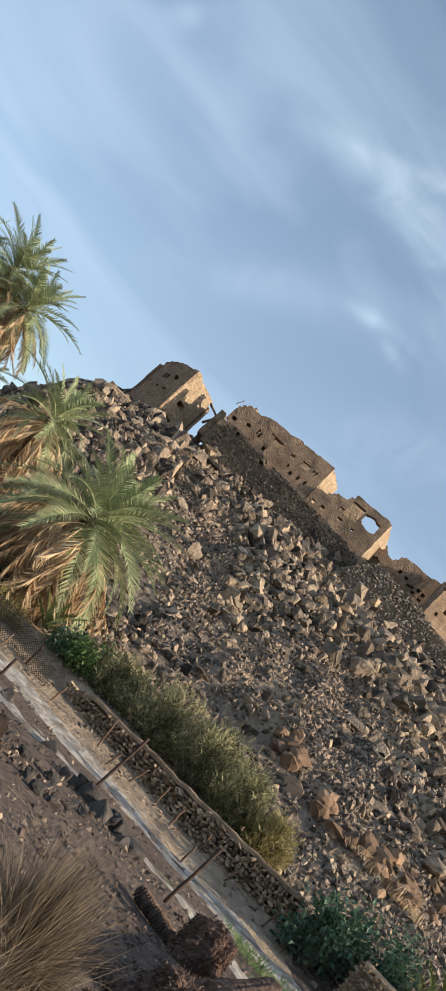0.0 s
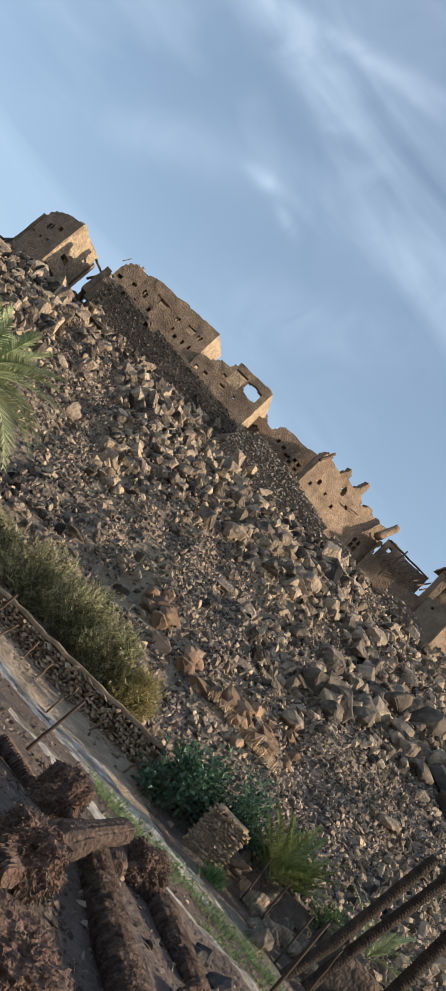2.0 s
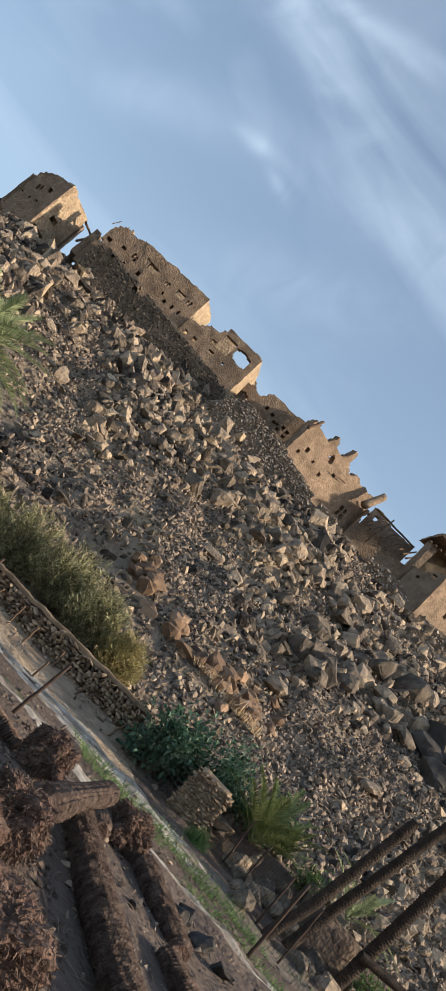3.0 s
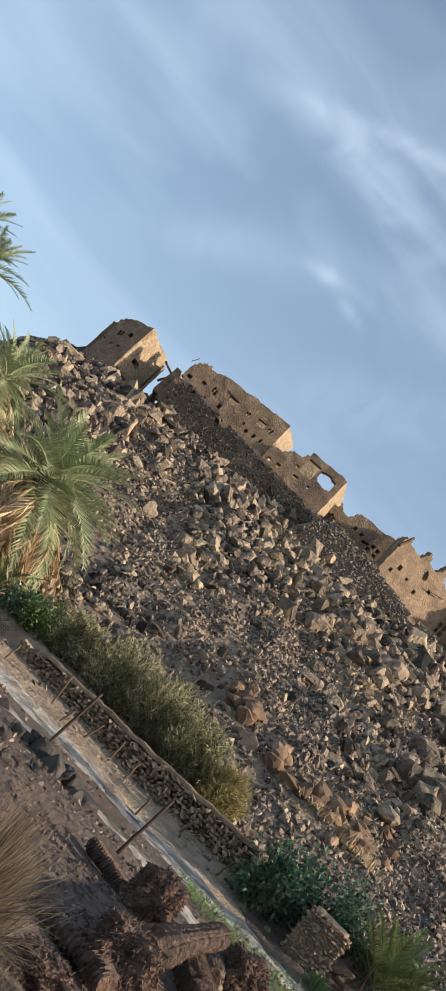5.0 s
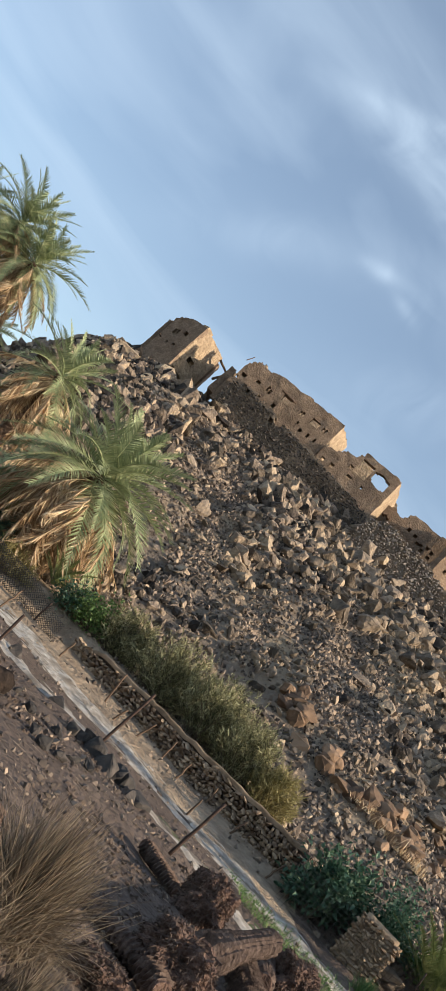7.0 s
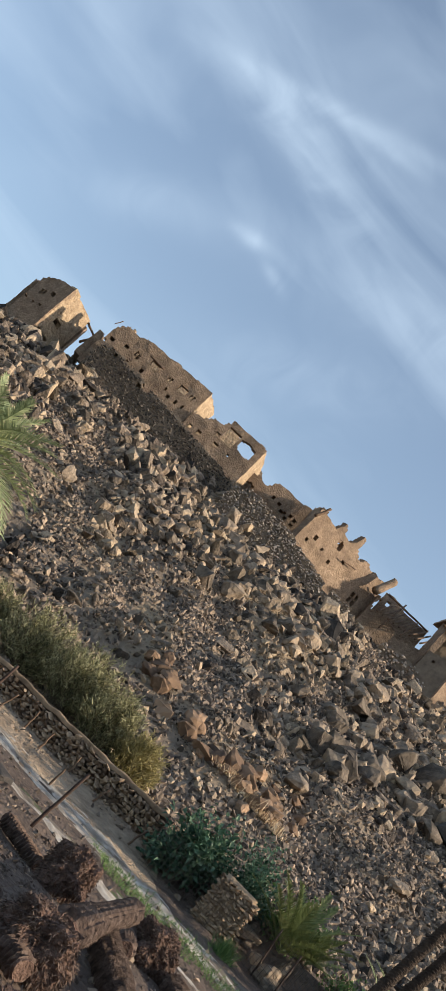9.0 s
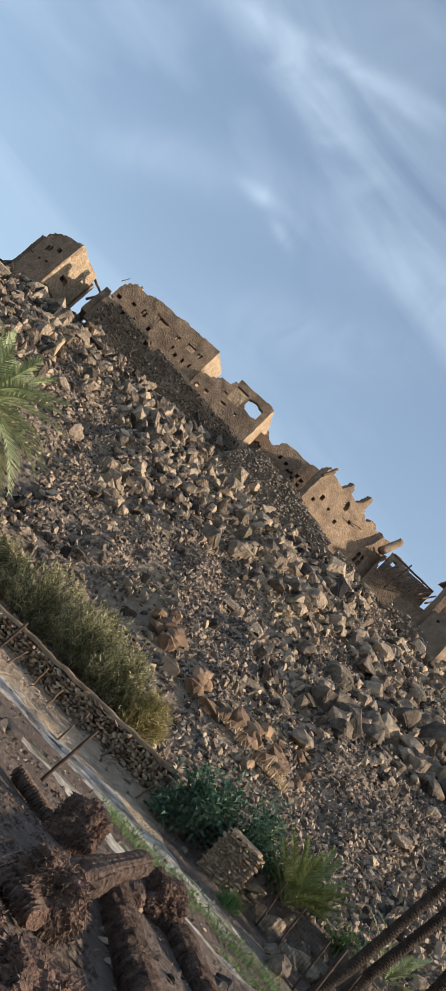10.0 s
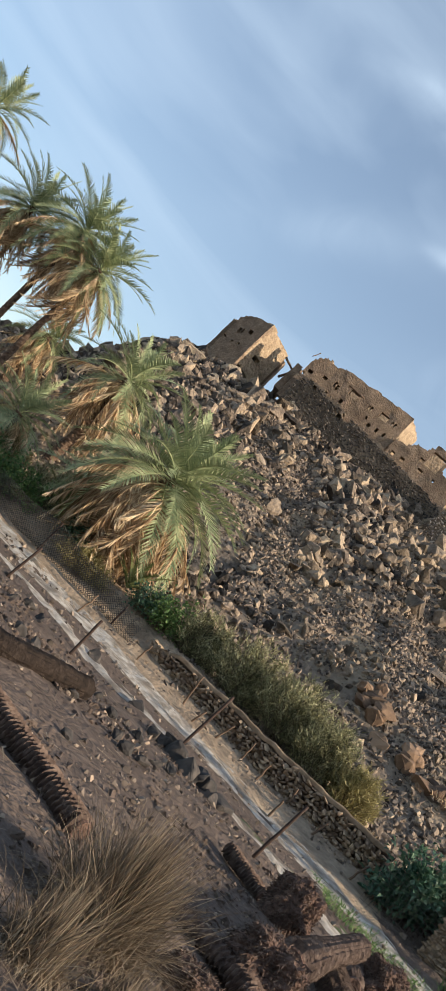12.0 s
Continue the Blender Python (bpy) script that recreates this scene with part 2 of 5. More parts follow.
# ---- ground ----
EYE = 2.0


def smooth(a, b, x):
    t = np.clip((np.asarray(x, float) - a) / (b - a), 0, 1)
    return t * t * (3 - 2 * t)


def vnoise(x, y, seed=0):
    """Value noise on a lattice, 0 to 1."""
    x, y = np.asarray(x, float), np.asarray(y, float)
    xi, yi = np.floor(x), np.floor(y)
    fx, fy = x - xi, y - yi
    fx, fy = fx * fx * (3 - 2 * fx), fy * fy * (3 - 2 * fy)

    def h(i, j):
        v = np.sin(i * 127.1 + j * 311.7 + seed * 74.7) * 43758.5453
        return v - np.floor(v)
    a, b, c, d = h(xi, yi), h(xi + 1, yi), h(xi, yi + 1), h(xi + 1, yi + 1)
    return (a * (1 - fx) + b * fx) * (1 - fy) + (c * (1 - fx) + d * fx) * fy


def fbm(x, y, seed=0, octaves=4):
    v, amp, tot = 0, 1.0, 0
    for o in range(octaves):
        v, tot = v + amp * vnoise(x * 2 ** o, y * 2 ** o, seed + o), tot + amp
        amp *= 0.5
    return v / tot


def across(x, y):
    """Distance across the channel's direction; the channel, the terrace and the hill's foot follow it."""
    return np.asarray(y, float) + 0.65 * np.clip(x, -60, 40)


def height(x, y):
    """The ground's height: sand, channel banks, terrace, scree slope, ridge, and an added rise out of view."""
    x, y = np.asarray(x, float), np.asarray(y, float)
    s = across(x, y)
    low = np.interp(s, [-40, 12, 22.5, 27.3, 29.5, 30.2, 32.5], [0, 0, 0.3, 0.68, 1.2, 1.8, 2.05])
    crest = np.interp(x, [-60, -26, -20, -15.5, -11.8, -10.4, -9, 0, 9, 15, 18, 22, 30, 60], [6, 8, 9, 10.5, 15.4, 16.3, 16.7, 17.7, 17.95, 18.05, 18.0, 18.15, 18.3, 19])
    ys = 62 - 0.25 * x
    foot = 32.5
    u = (s - foot) / np.maximum(across(x, ys) - foot, 5)
    hill = np.clip(u, 0, 1) ** 1.06 * (crest - 2)
    hill = hill + np.clip(u - 1, 0, 1) * 1.2
    lump = (fbm(x / 5, y / 5, 3, 5) - 0.5) * 2.2 + (fbm(x / 1.3, y / 1.3, 9, 3) - 0.5) * 0.9
    z = low + hill + lump * smooth(0.02, 0.22, u) * (1 - 0.75 * smooth(0.9, 1.0, u))
    z = z + (fbm(x / 2, y / 2, 21, 5) - 0.5) * 0.26 * (1 - smooth(0, 0.2, u)) * smooth(2, 6, np.hypot(x, y))
    # unseen rise added on the sun's side, too low and far to shade
    other = smooth(40, 140, 0.87 * x - 0.5 * y) * 14
    return z + other


def G(x, y):
    return float(height(x, y))


def on_ground(a, e):
    """Where the line of sight with bearing a and slope e, from the path's start, meets the ground."""
    ys = np.arange(4, 80, 0.08)
    below = np.nonzero(EYE + e * ys < height(a * ys, ys))[0]
    y = ys[below[0]] if len(below) else 60.0
    return Vector((a * y, y, G(a * y, y)))


def part(name, bm, mat, parent=None, label="", smooth_faces=False):
    """Links a bmesh, or a pair (vertices, faces), as one mesh object, under a parent if there is one."""
    me = bpy.data.meshes.new(name)
    if isinstance(bm, tuple):
        me.from_pydata(*[np.asarray(bm[0]).tolist(), [], np.asarray(bm[1]).tolist() if not isinstance(bm[1], list) else bm[1]])
    else:
        bm.to_mesh(me)
        bm.free()
    for m in mat if isinstance(mat, (list, tuple)) else [mat]:
        me.materials.append(m)
    if smooth_faces:
        me.polygons.foreach_set("use_smooth", [True] * len(me.polygons))
    ob = new(name, me)
    ob.parent = parent
    if label:
        ob["label"] = label
    return ob


def thing(name, place, label, category, group="", kind="", rz=0.0):
    ob = new(name)
    ob.empty_display_size = 0.2
    ob.matrix_world = pose(*place, 0, 0, rz)
    return tagged(ob, label, category, group, kind)


def mesh_of(name, verts, faces, mat):
    me = bpy.data.meshes.new(name)
    me.from_pydata([tuple(v) for v in verts], [], faces)
    me.materials.append(mat)
    return me


gx = np.unique(np.concatenate([np.arange(-24, 36, 0.3), np.linspace(-24, -700, 40) - 0.0, np.linspace(36, 90, 40), np.linspace(90, 700, 25)]).round(3))
gy = np.unique(np.concatenate([np.arange(2, 74, 0.3), np.linspace(2, -80, 40), np.linspace(-80, -600, 14), np.linspace(74, 700, 26)]).round(3))
gX, gY = np.meshgrid(gx, gy)
gZ = height(gX, gY)
nx, ny = len(gx), len(gy)
idx = np.arange(nx * ny).reshape(ny, nx)
gq = np.stack([idx[:-1, :-1], idx[:-1, 1:], idx[1:, 1:], idx[1:, :-1]], -1).reshape(-1, 4)
ground = part("ground", (np.stack([gX, gY, gZ], -1).reshape(-1, 3), gq), [SAND, SCREE, EARTH], smooth_faces=True)
tagged(ground, "brown sandy ground rising into a stony scree hillside", "ground", kind="structure")
cs = across(gX, gY)
cm = (cs[:-1, :-1] > 31.2 + 1.5 * vnoise(gX[:-1, :-1] / 2, gY[:-1, :-1] / 2, 5)).astype(int).ravel()
cb = cs[:-1, :-1] + 1.4 * (fbm(gX[:-1, :-1] / 1.3, gY[:-1, :-1] / 1.3, 6, 4) - 0.5)
cm = np.where((cm == 0) & (cb.ravel() > 26.7) & (gX[:-1, :-1].ravel() < 8.5) & (gX[:-1, :-1].ravel() > -30), 2, cm)
ground.data.polygons.foreach_set("material_index", cm)


# ---- channel ----
def channel():
    """The dry bed: ragged bands of salt crust, silt and algae drawn out along the flow."""
    xs, ss = np.arange(-16, 17, 0.09), np.arange(21.3, 28.4, 0.085)
    X, S = np.meshgrid(xs, ss, indexing="ij")
    S2 = S + (fbm(X / 1.6, S * 0.7, 31, 5) - 0.5) * 0.5
    Y = S2 - 0.65 * X
    dz = np.interp(S, [21.3, 21.8, 22.4, 23.0, 23.7, 24.6, 25.1, 25.8, 26.3, 27.0, 27.8, 28.4], [-0.12, 0.0, 0.05, 0.0, -0.09, -0.11, -0.07, 0.0, -0.02, 0.03, 0.02, -0.14])
    Z = height(X, Y) + dz + 0.05 + (fbm(X * 1.5, S * 3, 40, 4) - 0.5) * 0.16
    wob = S + (fbm(X / 2.6, S * 0.4, 91, 4) - 0.5) * 1.5
    grain = 0.6 * fbm(X / 1.1 + 30, S * 2.6, 92, 5) + 0.4 * fbm(X * 2.3, S * 5.0, 94, 4)
    fade = np.interp(X, [6.0, 11.0], [1.0, 0.45])

    def band(s0, w):
        return np.exp(-((wob - s0) / w) ** 2)
    crust = (band(22.75, 0.55) + 0.9 * band(25.3, 0.4) + 0.95 * band(26.2, 0.38) + 0.6 * band(26.9, 0.3)) * fade * (0.2 + 1.75 * grain)
    green = band(24.0, np.interp(X, [3.0, 9.0], [0.45, 1.1])) * (0.3 + 1.4 * fbm(X / 1.4, S * 1.9, 93, 4))
    M = np.where((S > 26.6) & (X < 8.5 + S2 - S), 4, np.where((S > 22.9) & (S < 26.6), 1, 3))
    M = np.where(green > 0.52, 2, M)
    M = np.where((crust > 0.52) | ((fbm(X / 2.2 + 9, wob * 5.0, 95, 4) > 0.555) & (S > 22.4) & (S < 27.0) & (X < 10)), 0, M)
    idx_ = np.arange(X.size).reshape(X.shape)
    F = np.stack([idx_[:-1, :-1], idx_[1:, :-1], idx_[1:, 1:], idx_[:-1, 1:]], -1).reshape(-1, 4)
    ob = part("channel_bed", (np.stack([X, Y, Z], -1).reshape(-1, 3), F), [CRUST, SILT, ALGAE, SAND, EARTH], smooth_faces=True)
    ob.data.polygons.foreach_set("material_index", M[:-1, :-1].ravel().astype(np.int32))
    return tagged(ob, "shallow dry channel with white salt crust and green algae", "channel", kind="structure")


channel()


# ---- rocks ----
def rock_mesh(seed, points=16, flat=0.75, rough=0):
    rnd = random.Random(seed)
    bm = bmesh.new()
    for _ in range(points):
        v = Vector((rnd.gauss(0, 1), rnd.gauss(0, 1), rnd.gauss(0, 1))).normalized()
        v = Vector((max(-0.8, min(0.8, v.x)) * rnd.uniform(0.8, 1.1), max(-0.8, min(0.8, v.y)) * rnd.uniform(0.7, 1.0), max(-0.7, min(0.7, v.z)) * flat))
        bm.verts.new(v * 0.62)
    res = bmesh.ops.convex_hull(bm, input=bm.verts)
    bmesh.ops.delete(bm, geom=list({g for g in res["geom_interior"] + res["geom_unused"] if isinstance(g, bmesh.types.BMVert)}), context="VERTS")
    if rough:
        bmesh.ops.bevel(bm, geom=bm.edges[:], offset=0.02, segments=1, affect="EDGES")
        bmesh.ops.triangulate(bm, faces=bm.faces[:])
        bmesh.ops.subdivide_edges(bm, edges=[e for e in bm.edges if e.calc_length() > 0.2], cuts=1)
        for v in bm.verts:
            v.co += noise.noise_vector(v.co * 4 + Vector((seed, 0, 0))) * rough + noise.noise_vector(v.co * 11 + Vector((seed, 0, 0))) * rough * 0.5
    bmesh.ops.triangulate(bm, faces=bm.faces[:])
    bm.verts.index_update()
    vs, fs = np.array([v.co[:] for v in bm.verts]), np.array([[v.index for v in f.verts] for f in bm.faces])
    bm.free()
    return vs, fs


def rotations(n, rng, tip=3.14):
    a, b, c = rng.uniform(0, 6.283, n), rng.uniform(-tip, tip, n), rng.uniform(-tip, tip, n)
    ca, sa, cb, sb, cc, sc = np.cos(a), np.sin(a), np.cos(b), np.sin(b), np.cos(c), np.sin(c)
    o, z = np.ones(n), np.zeros(n)
    rz = np.stack([ca, -sa, z, sa, ca, z, z, z, o], -1).reshape(n, 3, 3)
    ry = np.stack([cb, z, sb, z, o, z, -sb, z, cb], -1).reshape(n, 3, 3)
    rx = np.stack([o, z, z, z, cc, -sc, z, sc, cc], -1).reshape(n, 3, 3)
    return rz @ ry @ rx


def strew(places, sizes, shapes, rng, tip=3.14):
    """Many rocks in one mesh: vertices and triangles."""
    V, F, base = [], [], 0
    which = rng.integers(0, len(shapes), len(places))
    R = rotations(len(places), rng, tip)
    for k, (vs, fs) in enumerate(shapes):
        i = np.nonzero(which == k)[0]
        if len(i) == 0:
            continue
        st = sizes[i, None] * rng.uniform(0.6, 1.4, (len(i), 3))
        w = np.einsum("nij,vnj->nvi", R[i], vs[:, None, :] * st[None]) + places[i, None, :]
        V.append(w.reshape(-1, 3))
        F.append((fs[None] + (np.arange(len(i)) * len(vs))[:, None, None] + base).reshape(-1, 3))
        base += len(i) * len(vs)
    return np.concatenate(V), np.concatenate(F)


def stuff(name, vf, mat, label, category, sm=False):
    me = bpy.data.meshes.new(name)
    V, F = vf
    me.vertices.add(len(V))
    me.vertices.foreach_set("co", V.astype(np.float32).ravel())
    k = F.shape[1]
    me.loops.add(F.size)
    me.loops.foreach_set("vertex_index", F.astype(np.int32).ravel())
    me.polygons.add(len(F))
    me.polygons.foreach_set("loop_start", np.arange(0, F.size, k, dtype=np.int32))
    me.update(calc_edges=True)
    me.shade_flat()
    me.materials.append(mat)
    return tagged(new(name, me), label, category, kind="stuff")


def slope_u(x, y):
    return (across(x, y) - 32.5) / np.maximum(across(x, 62 - 0.25 * x) - 32.5, 5)


# gravel fans on the slope: bearing, slope, half-widths along and across, lean
FANS = [(0.035, 0.185, 0.035, 0.075, 0.45), (0.235, 0.165, 0.035, 0.085, 0.45), (0.30, 0.13, 0.03, 0.06, 0.4), (0.02, 0.215, 0.018, 0.035, 0.3), (0.52, 0.09, 0.09, 0.075, 0.3), (0.60, 0.14, 0.06, 0.06, 0.2), (0.40, 0.19, 0.025, 0.05, 0.2), (0.15, 0.12, 0.02, 0.04, 0.3), (0.41, 0.272, 0.035, 0.02, 0.2), (-0.03, 0.20, 0.02, 0.06, 0.4)]


def fan(x, y, z):
    a, e = x / y, (z - EYE) / y
    v = np.zeros_like(a)
    for fa, fe, wa, we, lean in FANS:
        d = ((a - fa - lean * (fe - e)) / wa) ** 2 + ((e - fe) / we) ** 2
        v = np.maximum(v, np.exp(-d * d * (0.7 + 0.6 * vnoise(x / 1.5, y / 1.5, 17))))
    return v


rng = np.random.default_rng(7)
SHAPES = [rock_mesh(i, 10 + i % 6, 0.55 + 0.07 * (i % 5)) for i in range(18)]
PEBBLES = [rock_mesh(50 + i, 8, 0.7) for i in range(8)]


def slope_points(n, keep):
    x, y = rng.uniform(-22, 36, n), rng.uniform(12, 66, n)
    u = slope_u(x, y)
    z = height(x, y)
    ok = (u > -0.03) & (u < 1.02) & (x / y > -0.36) & (x / y < 0.86)
    x, y, z, u = x[ok], y[ok], z[ok], u[ok]
    p = keep(x, y, z, u)
    ok = rng.uniform(0, 1, len(x)) < p
    return np.stack([x, y, z], -1)[ok], u[ok]


def size_of(pl, u, lo, hi, power):
    c = vnoise(pl[:, 0] / 3.5, pl[:, 1] / 5, 11)
    r = rng.uniform(0, 1, len(pl)) ** power
    return (lo + (hi - lo) * r) * (0.6 + 0.75 * c) * (0.6 + 0.6 * u)


P1, U1 = slope_points(90000, lambda x, y, z, u: (1 - 0.965 * fan(x, y, z)) * (0.35 + 0.65 * smooth(0.35, 0.6, fbm(x / 4, y / 6, 13, 3))))
S1 = size_of(P1, U1, 0.15, 0.75, 2.8)
P1[:, 2] += S1 * 0.10
# blocks heaped below the ridge
P3, U3 = slope_points(21000, lambda x, y, z, u: (1 - 0.98 * fan(x, y, z)) * (0.3 + 0.7 * smooth(0.3, 0.16, x / y)) * smooth(0.3, 0.62, u + 0.5 * (fbm(x / 5, y / 7, 15, 3) - 0.5)) * smooth(0.3, 0.55, fbm(x / 3, y / 4, 19, 3)))
S3 = size_of(P3, U3, 0.45, 1.15, 1.8)
P3[:, 2] += S3 * 0.16
stuff("scree_rocks", strew(np.concatenate([P1, P3]), np.concatenate([S1, S3]), SHAPES, rng), ROCK, "angular brown and grey basalt rocks covering the slope", "rocks")
P2, U2 = slope_points(420000, lambda x, y, z, u: 0.22 + 0.78 * fan(x, y, z))
S2 = 0.09 + 0.2 * rng.uniform(0, 1, len(P2)) ** 2.5
P2[:, 2] += S2 * 0.15
stuff("scree_gravel", strew(P2, S2, PEBBLES, rng), GRAVEL, "fine grey brown gravel between the rocks", "gravel")

BIG = [rock_mesh(100 + i, 15 + i % 8, 0.62 + 0.06 * (i % 4), rough=0.06) for i in range(16)]
BIG_MESH = [mesh_of("boulder", v, f.tolist(), BOULDER) for v, f in BIG]
RUST_MESH = [mesh_of("boulder", v, f.tolist(), RUST_ROCK) for v, f in BIG[:8]]


def boulder(x, y, size, rust=False, label="", group="boulders on the slope", sink=0.12, mesh=None):
    ob = new("boulder", mesh or (RUST_MESH[int(rng.integers(8))] if rust else BIG_MESH[int(rng.integers(16))]))
    sx, sy, sz = (size * f for f in rng.uniform(0.8, 1.2, 3))
    ob.matrix_world = Matrix.LocRotScale((x, y, G(x, y) + size * sink), Euler(rng.uniform(-0.6, 0.6, 2).tolist() + [float(rng.uniform(0, 6.28))]), (sx, sy, sz))
    return tagged(ob, label or ("rust-brown angular boulder lying on the scree slope" if rust else "grey-brown angular basalt boulder on the slope"), "boulder", group)


# outcrops of big boulders: bearing, slope, spread, count, least and greatest size
for ba, be, sp, cnt, lo, hi in [(0.235, 0.245, 0.025, 20, 1.0, 2.0), (0.30, 0.235, 0.03, 24, 1.0, 1.9), (0.20, 0.262, 0.02, 12, 0.9, 1.7), (0.36, 0.25, 0.03, 22, 0.8, 1.7),
                                (0.42, 0.235, 0.03, 16, 0.9, 2.0), (0.07, 0.235, 0.04, 34, 0.7, 1.4), (0.0, 0.235, 0.03, 26, 0.7, 1.4), (-0.09, 0.235, 0.035, 30, 0.7, 1.6), (-0.16, 0.2, 0.03, 18, 0.7, 1.5),
                                (0.13, 0.215, 0.03, 24, 0.8, 1.5), (0.46, 0.18, 0.03, 16, 1.0, 2.4), (0.55, 0.2, 0.04, 16, 0.9, 1.9)]:
    for _ in range(cnt):
        p = on_ground(ba + rng.normal(0, sp), be + rng.normal(0, sp * 0.55))
        if p.y < 61 - 0.25 * p.x and across(p.x, p.y) > 34:
            boulder(p.x, p.y, float(rng.uniform(lo, hi)) * (0.7 if ba > 0.1 else 0.68))
for ba, be, sp, cnt, lo, hi in [(0.235, 0.095, 0.014, 9, 0.5, 0.9), (0.31, 0.075, 0.02, 8, 0.5, 1.0), (0.39, 0.07, 0.03, 14, 0.5, 1.0), (0.43, 0.085, 0.02, 8, 0.5, 0.9)]:
    for _ in range(cnt):
        p = on_ground(ba + rng.normal(0, sp), be + rng.normal(0, sp * 0.55))
        if across(p.x, p.y) > 32.5:
            boulder(p.x, p.y, float(rng.uniform(lo, hi)), rust=True)

# boulders that stand out: bearing, slope, size
for ba, be, sz in [(0.503, 0.216, 1.9), (0.178, 0.25, 1.35), (0.233, 0.203, 1.3), (0.197, 0.193, 1.25), (0.33, 0.232, 1.4), (0.265, 0.172, 0.75), (0.43, 0.115, 1.0), (0.55, 0.225, 1.9), (0.6, 0.12, 0.8),
                   (0.02, 0.16, 1.2), (0.06, 0.25, 1.1), (0.12, 0.235, 1.2), (0.42, 0.19, 1.2), (0.43, 0.22, 1.4)]:
    p = on_ground(ba, be)
    boulder(p.x, p.y, sz, sink=0.2)
for ba, be, sz in [(0.245, 0.082, 0.85), (0.30, 0.085, 0.95), (0.235, 0.105, 0.7), (0.25, 0.1, 0.6)]:
    p = on_ground(ba, be)
    boulder(p.x, p.y, sz, rust=True, sink=0.2)


# ---- ruins on the ridge ----
def plan(a, y):
    return Vector((a * y, y))


def mud_wall(name, parent, A, B, low, top, holes=(), thick=0.45, mat=PLASTER, label="", ragged=0.10, step=0.2, seed=0):
    """A mud wall between two plan points, with a broken top edge and openings right through it.
    A, B: (bearing, y); low: slope of the foot; top: (bearing, slope) along the crest; holes: (bearing, slope, width, height[, round])."""
    a, b = plan(*A), plan(*B)
    d = b - a
    L = d.length
    t = d / L
    nrm = Vector((t.y, -t.x))
    if nrm.dot(-a) < 0:
        nrm = -nrm

    def along(be):
        k = (a.x - be * a.y) / (be * t.y - t.x)
        return k, (a + t * k).y
    z0 = EYE + low * min(a.y, b.y)
    prof = []
    for be, e in top:
        k, y = along(be)
        prof.append((k, EYE + e * y))
    prof.sort()
    pk, pz = [p[0] for p in prof], [p[1] for p in prof]
    cut = []
    for h in holes:
        k, y = along(h[0])
        cut.append((k, EYE + h[1] * y, h[2], h[3], len(h) > 4))
    us = sorted({round(u, 3) for u in np.linspace(0, L, max(2, int(L / step) + 1))} | {round(k + s * w / 2, 3) for k, z, w, h, r in cut for s in (-1, 1) if 0 < k + s * w / 2 < L})
    zt = max(pz) + 0.3
    vsn = sorted({round(v, 3) for v in np.linspace(z0, zt, max(2, int((zt - z0) / step) + 1))} | {round(z + s * h / 2, 3) for k, z, w, h, r in cut for s in (-1, 1)})
    us = [u for i, u in enumerate(us) if i == 0 or u - us[i - 1] > 0.012]
    vsn = [v for i, v in enumerate(vsn) if i == 0 or v - vsn[i - 1] > 0.012]
    crest = lambda u: float(np.interp(u, pk, pz)) + (float(fbm(u * 1.7 + seed, seed * 3.1, 5, 4)) - 0.5) * 2 * ragged * 1.6

    def solid(i, j):
        if not (0 <= i < len(us) - 1 and 0 <= j < len(vsn) - 1):
            return False
        u, v = (us[i] + us[i + 1]) / 2, (vsn[j] + vsn[j + 1]) / 2
        if vsn[j] > min(crest(us[i]), crest(us[i + 1])) - 0.05:
            return False
        for k, z, w, h, r in cut:
            if r:
                if ((u - k) / (w / 2)) ** 2 + ((v - z) / (h / 2)) ** 2 < 1 + 0.5 * (float(vnoise(u * 3, v * 3, seed)) - 0.5):
                    return False
            elif abs(u - k) < w / 2 and abs(v - z) < h / 2:
                return False
        return True
    V, F, index = [], [], {}

    def vert(i, j, side):
        key = (i, j, side)
        if key not in index:
            u, v = us[i], vsn[j]
            v2 = min(v, crest(u)) if v > z0 + 0.3 else v
            off = (float(fbm(u * 1.1 + 7 * side, v * 1.1, seed + 2, 3)) - 0.5) * 0.16
            ju, jv = (float(vnoise(u * 5, v * 5, seed + side)) - 0.5) * 0.05, (float(vnoise(u * 5, v * 5, seed + 9 + side)) - 0.5) * 0.05
            p = a + t * (u + ju) + nrm * (off - side * thick)
            index[key] = len(V)
            V.append((p.x, p.y, v2 + jv))
        return index[key]
    for i in range(len(us) - 1):
        for j in range(len(vsn) - 1):
            if not solid(i, j):
                continue
            F.append([vert(i, j, 0), vert(i + 1, j, 0), vert(i + 1, j + 1, 0), vert(i, j + 1, 0)])
            F.append([vert(i, j, 1), vert(i, j + 1, 1), vert(i + 1, j + 1, 1), vert(i + 1, j, 1)])
            for (di, dj, p, q) in ((-1, 0, (i, j), (i, j + 1)), (1, 0, (i + 1, j + 1), (i + 1, j)), (0, -1, (i + 1, j), (i, j)), (0, 1, (i, j + 1), (i + 1, j + 1))):
                if not solid(i + di, j + dj):
                    F.append([vert(*p, 0), vert(*q, 0), vert(*q, 1), vert(*p, 1)])
    return part(name, (V, F), mat, parent, label)


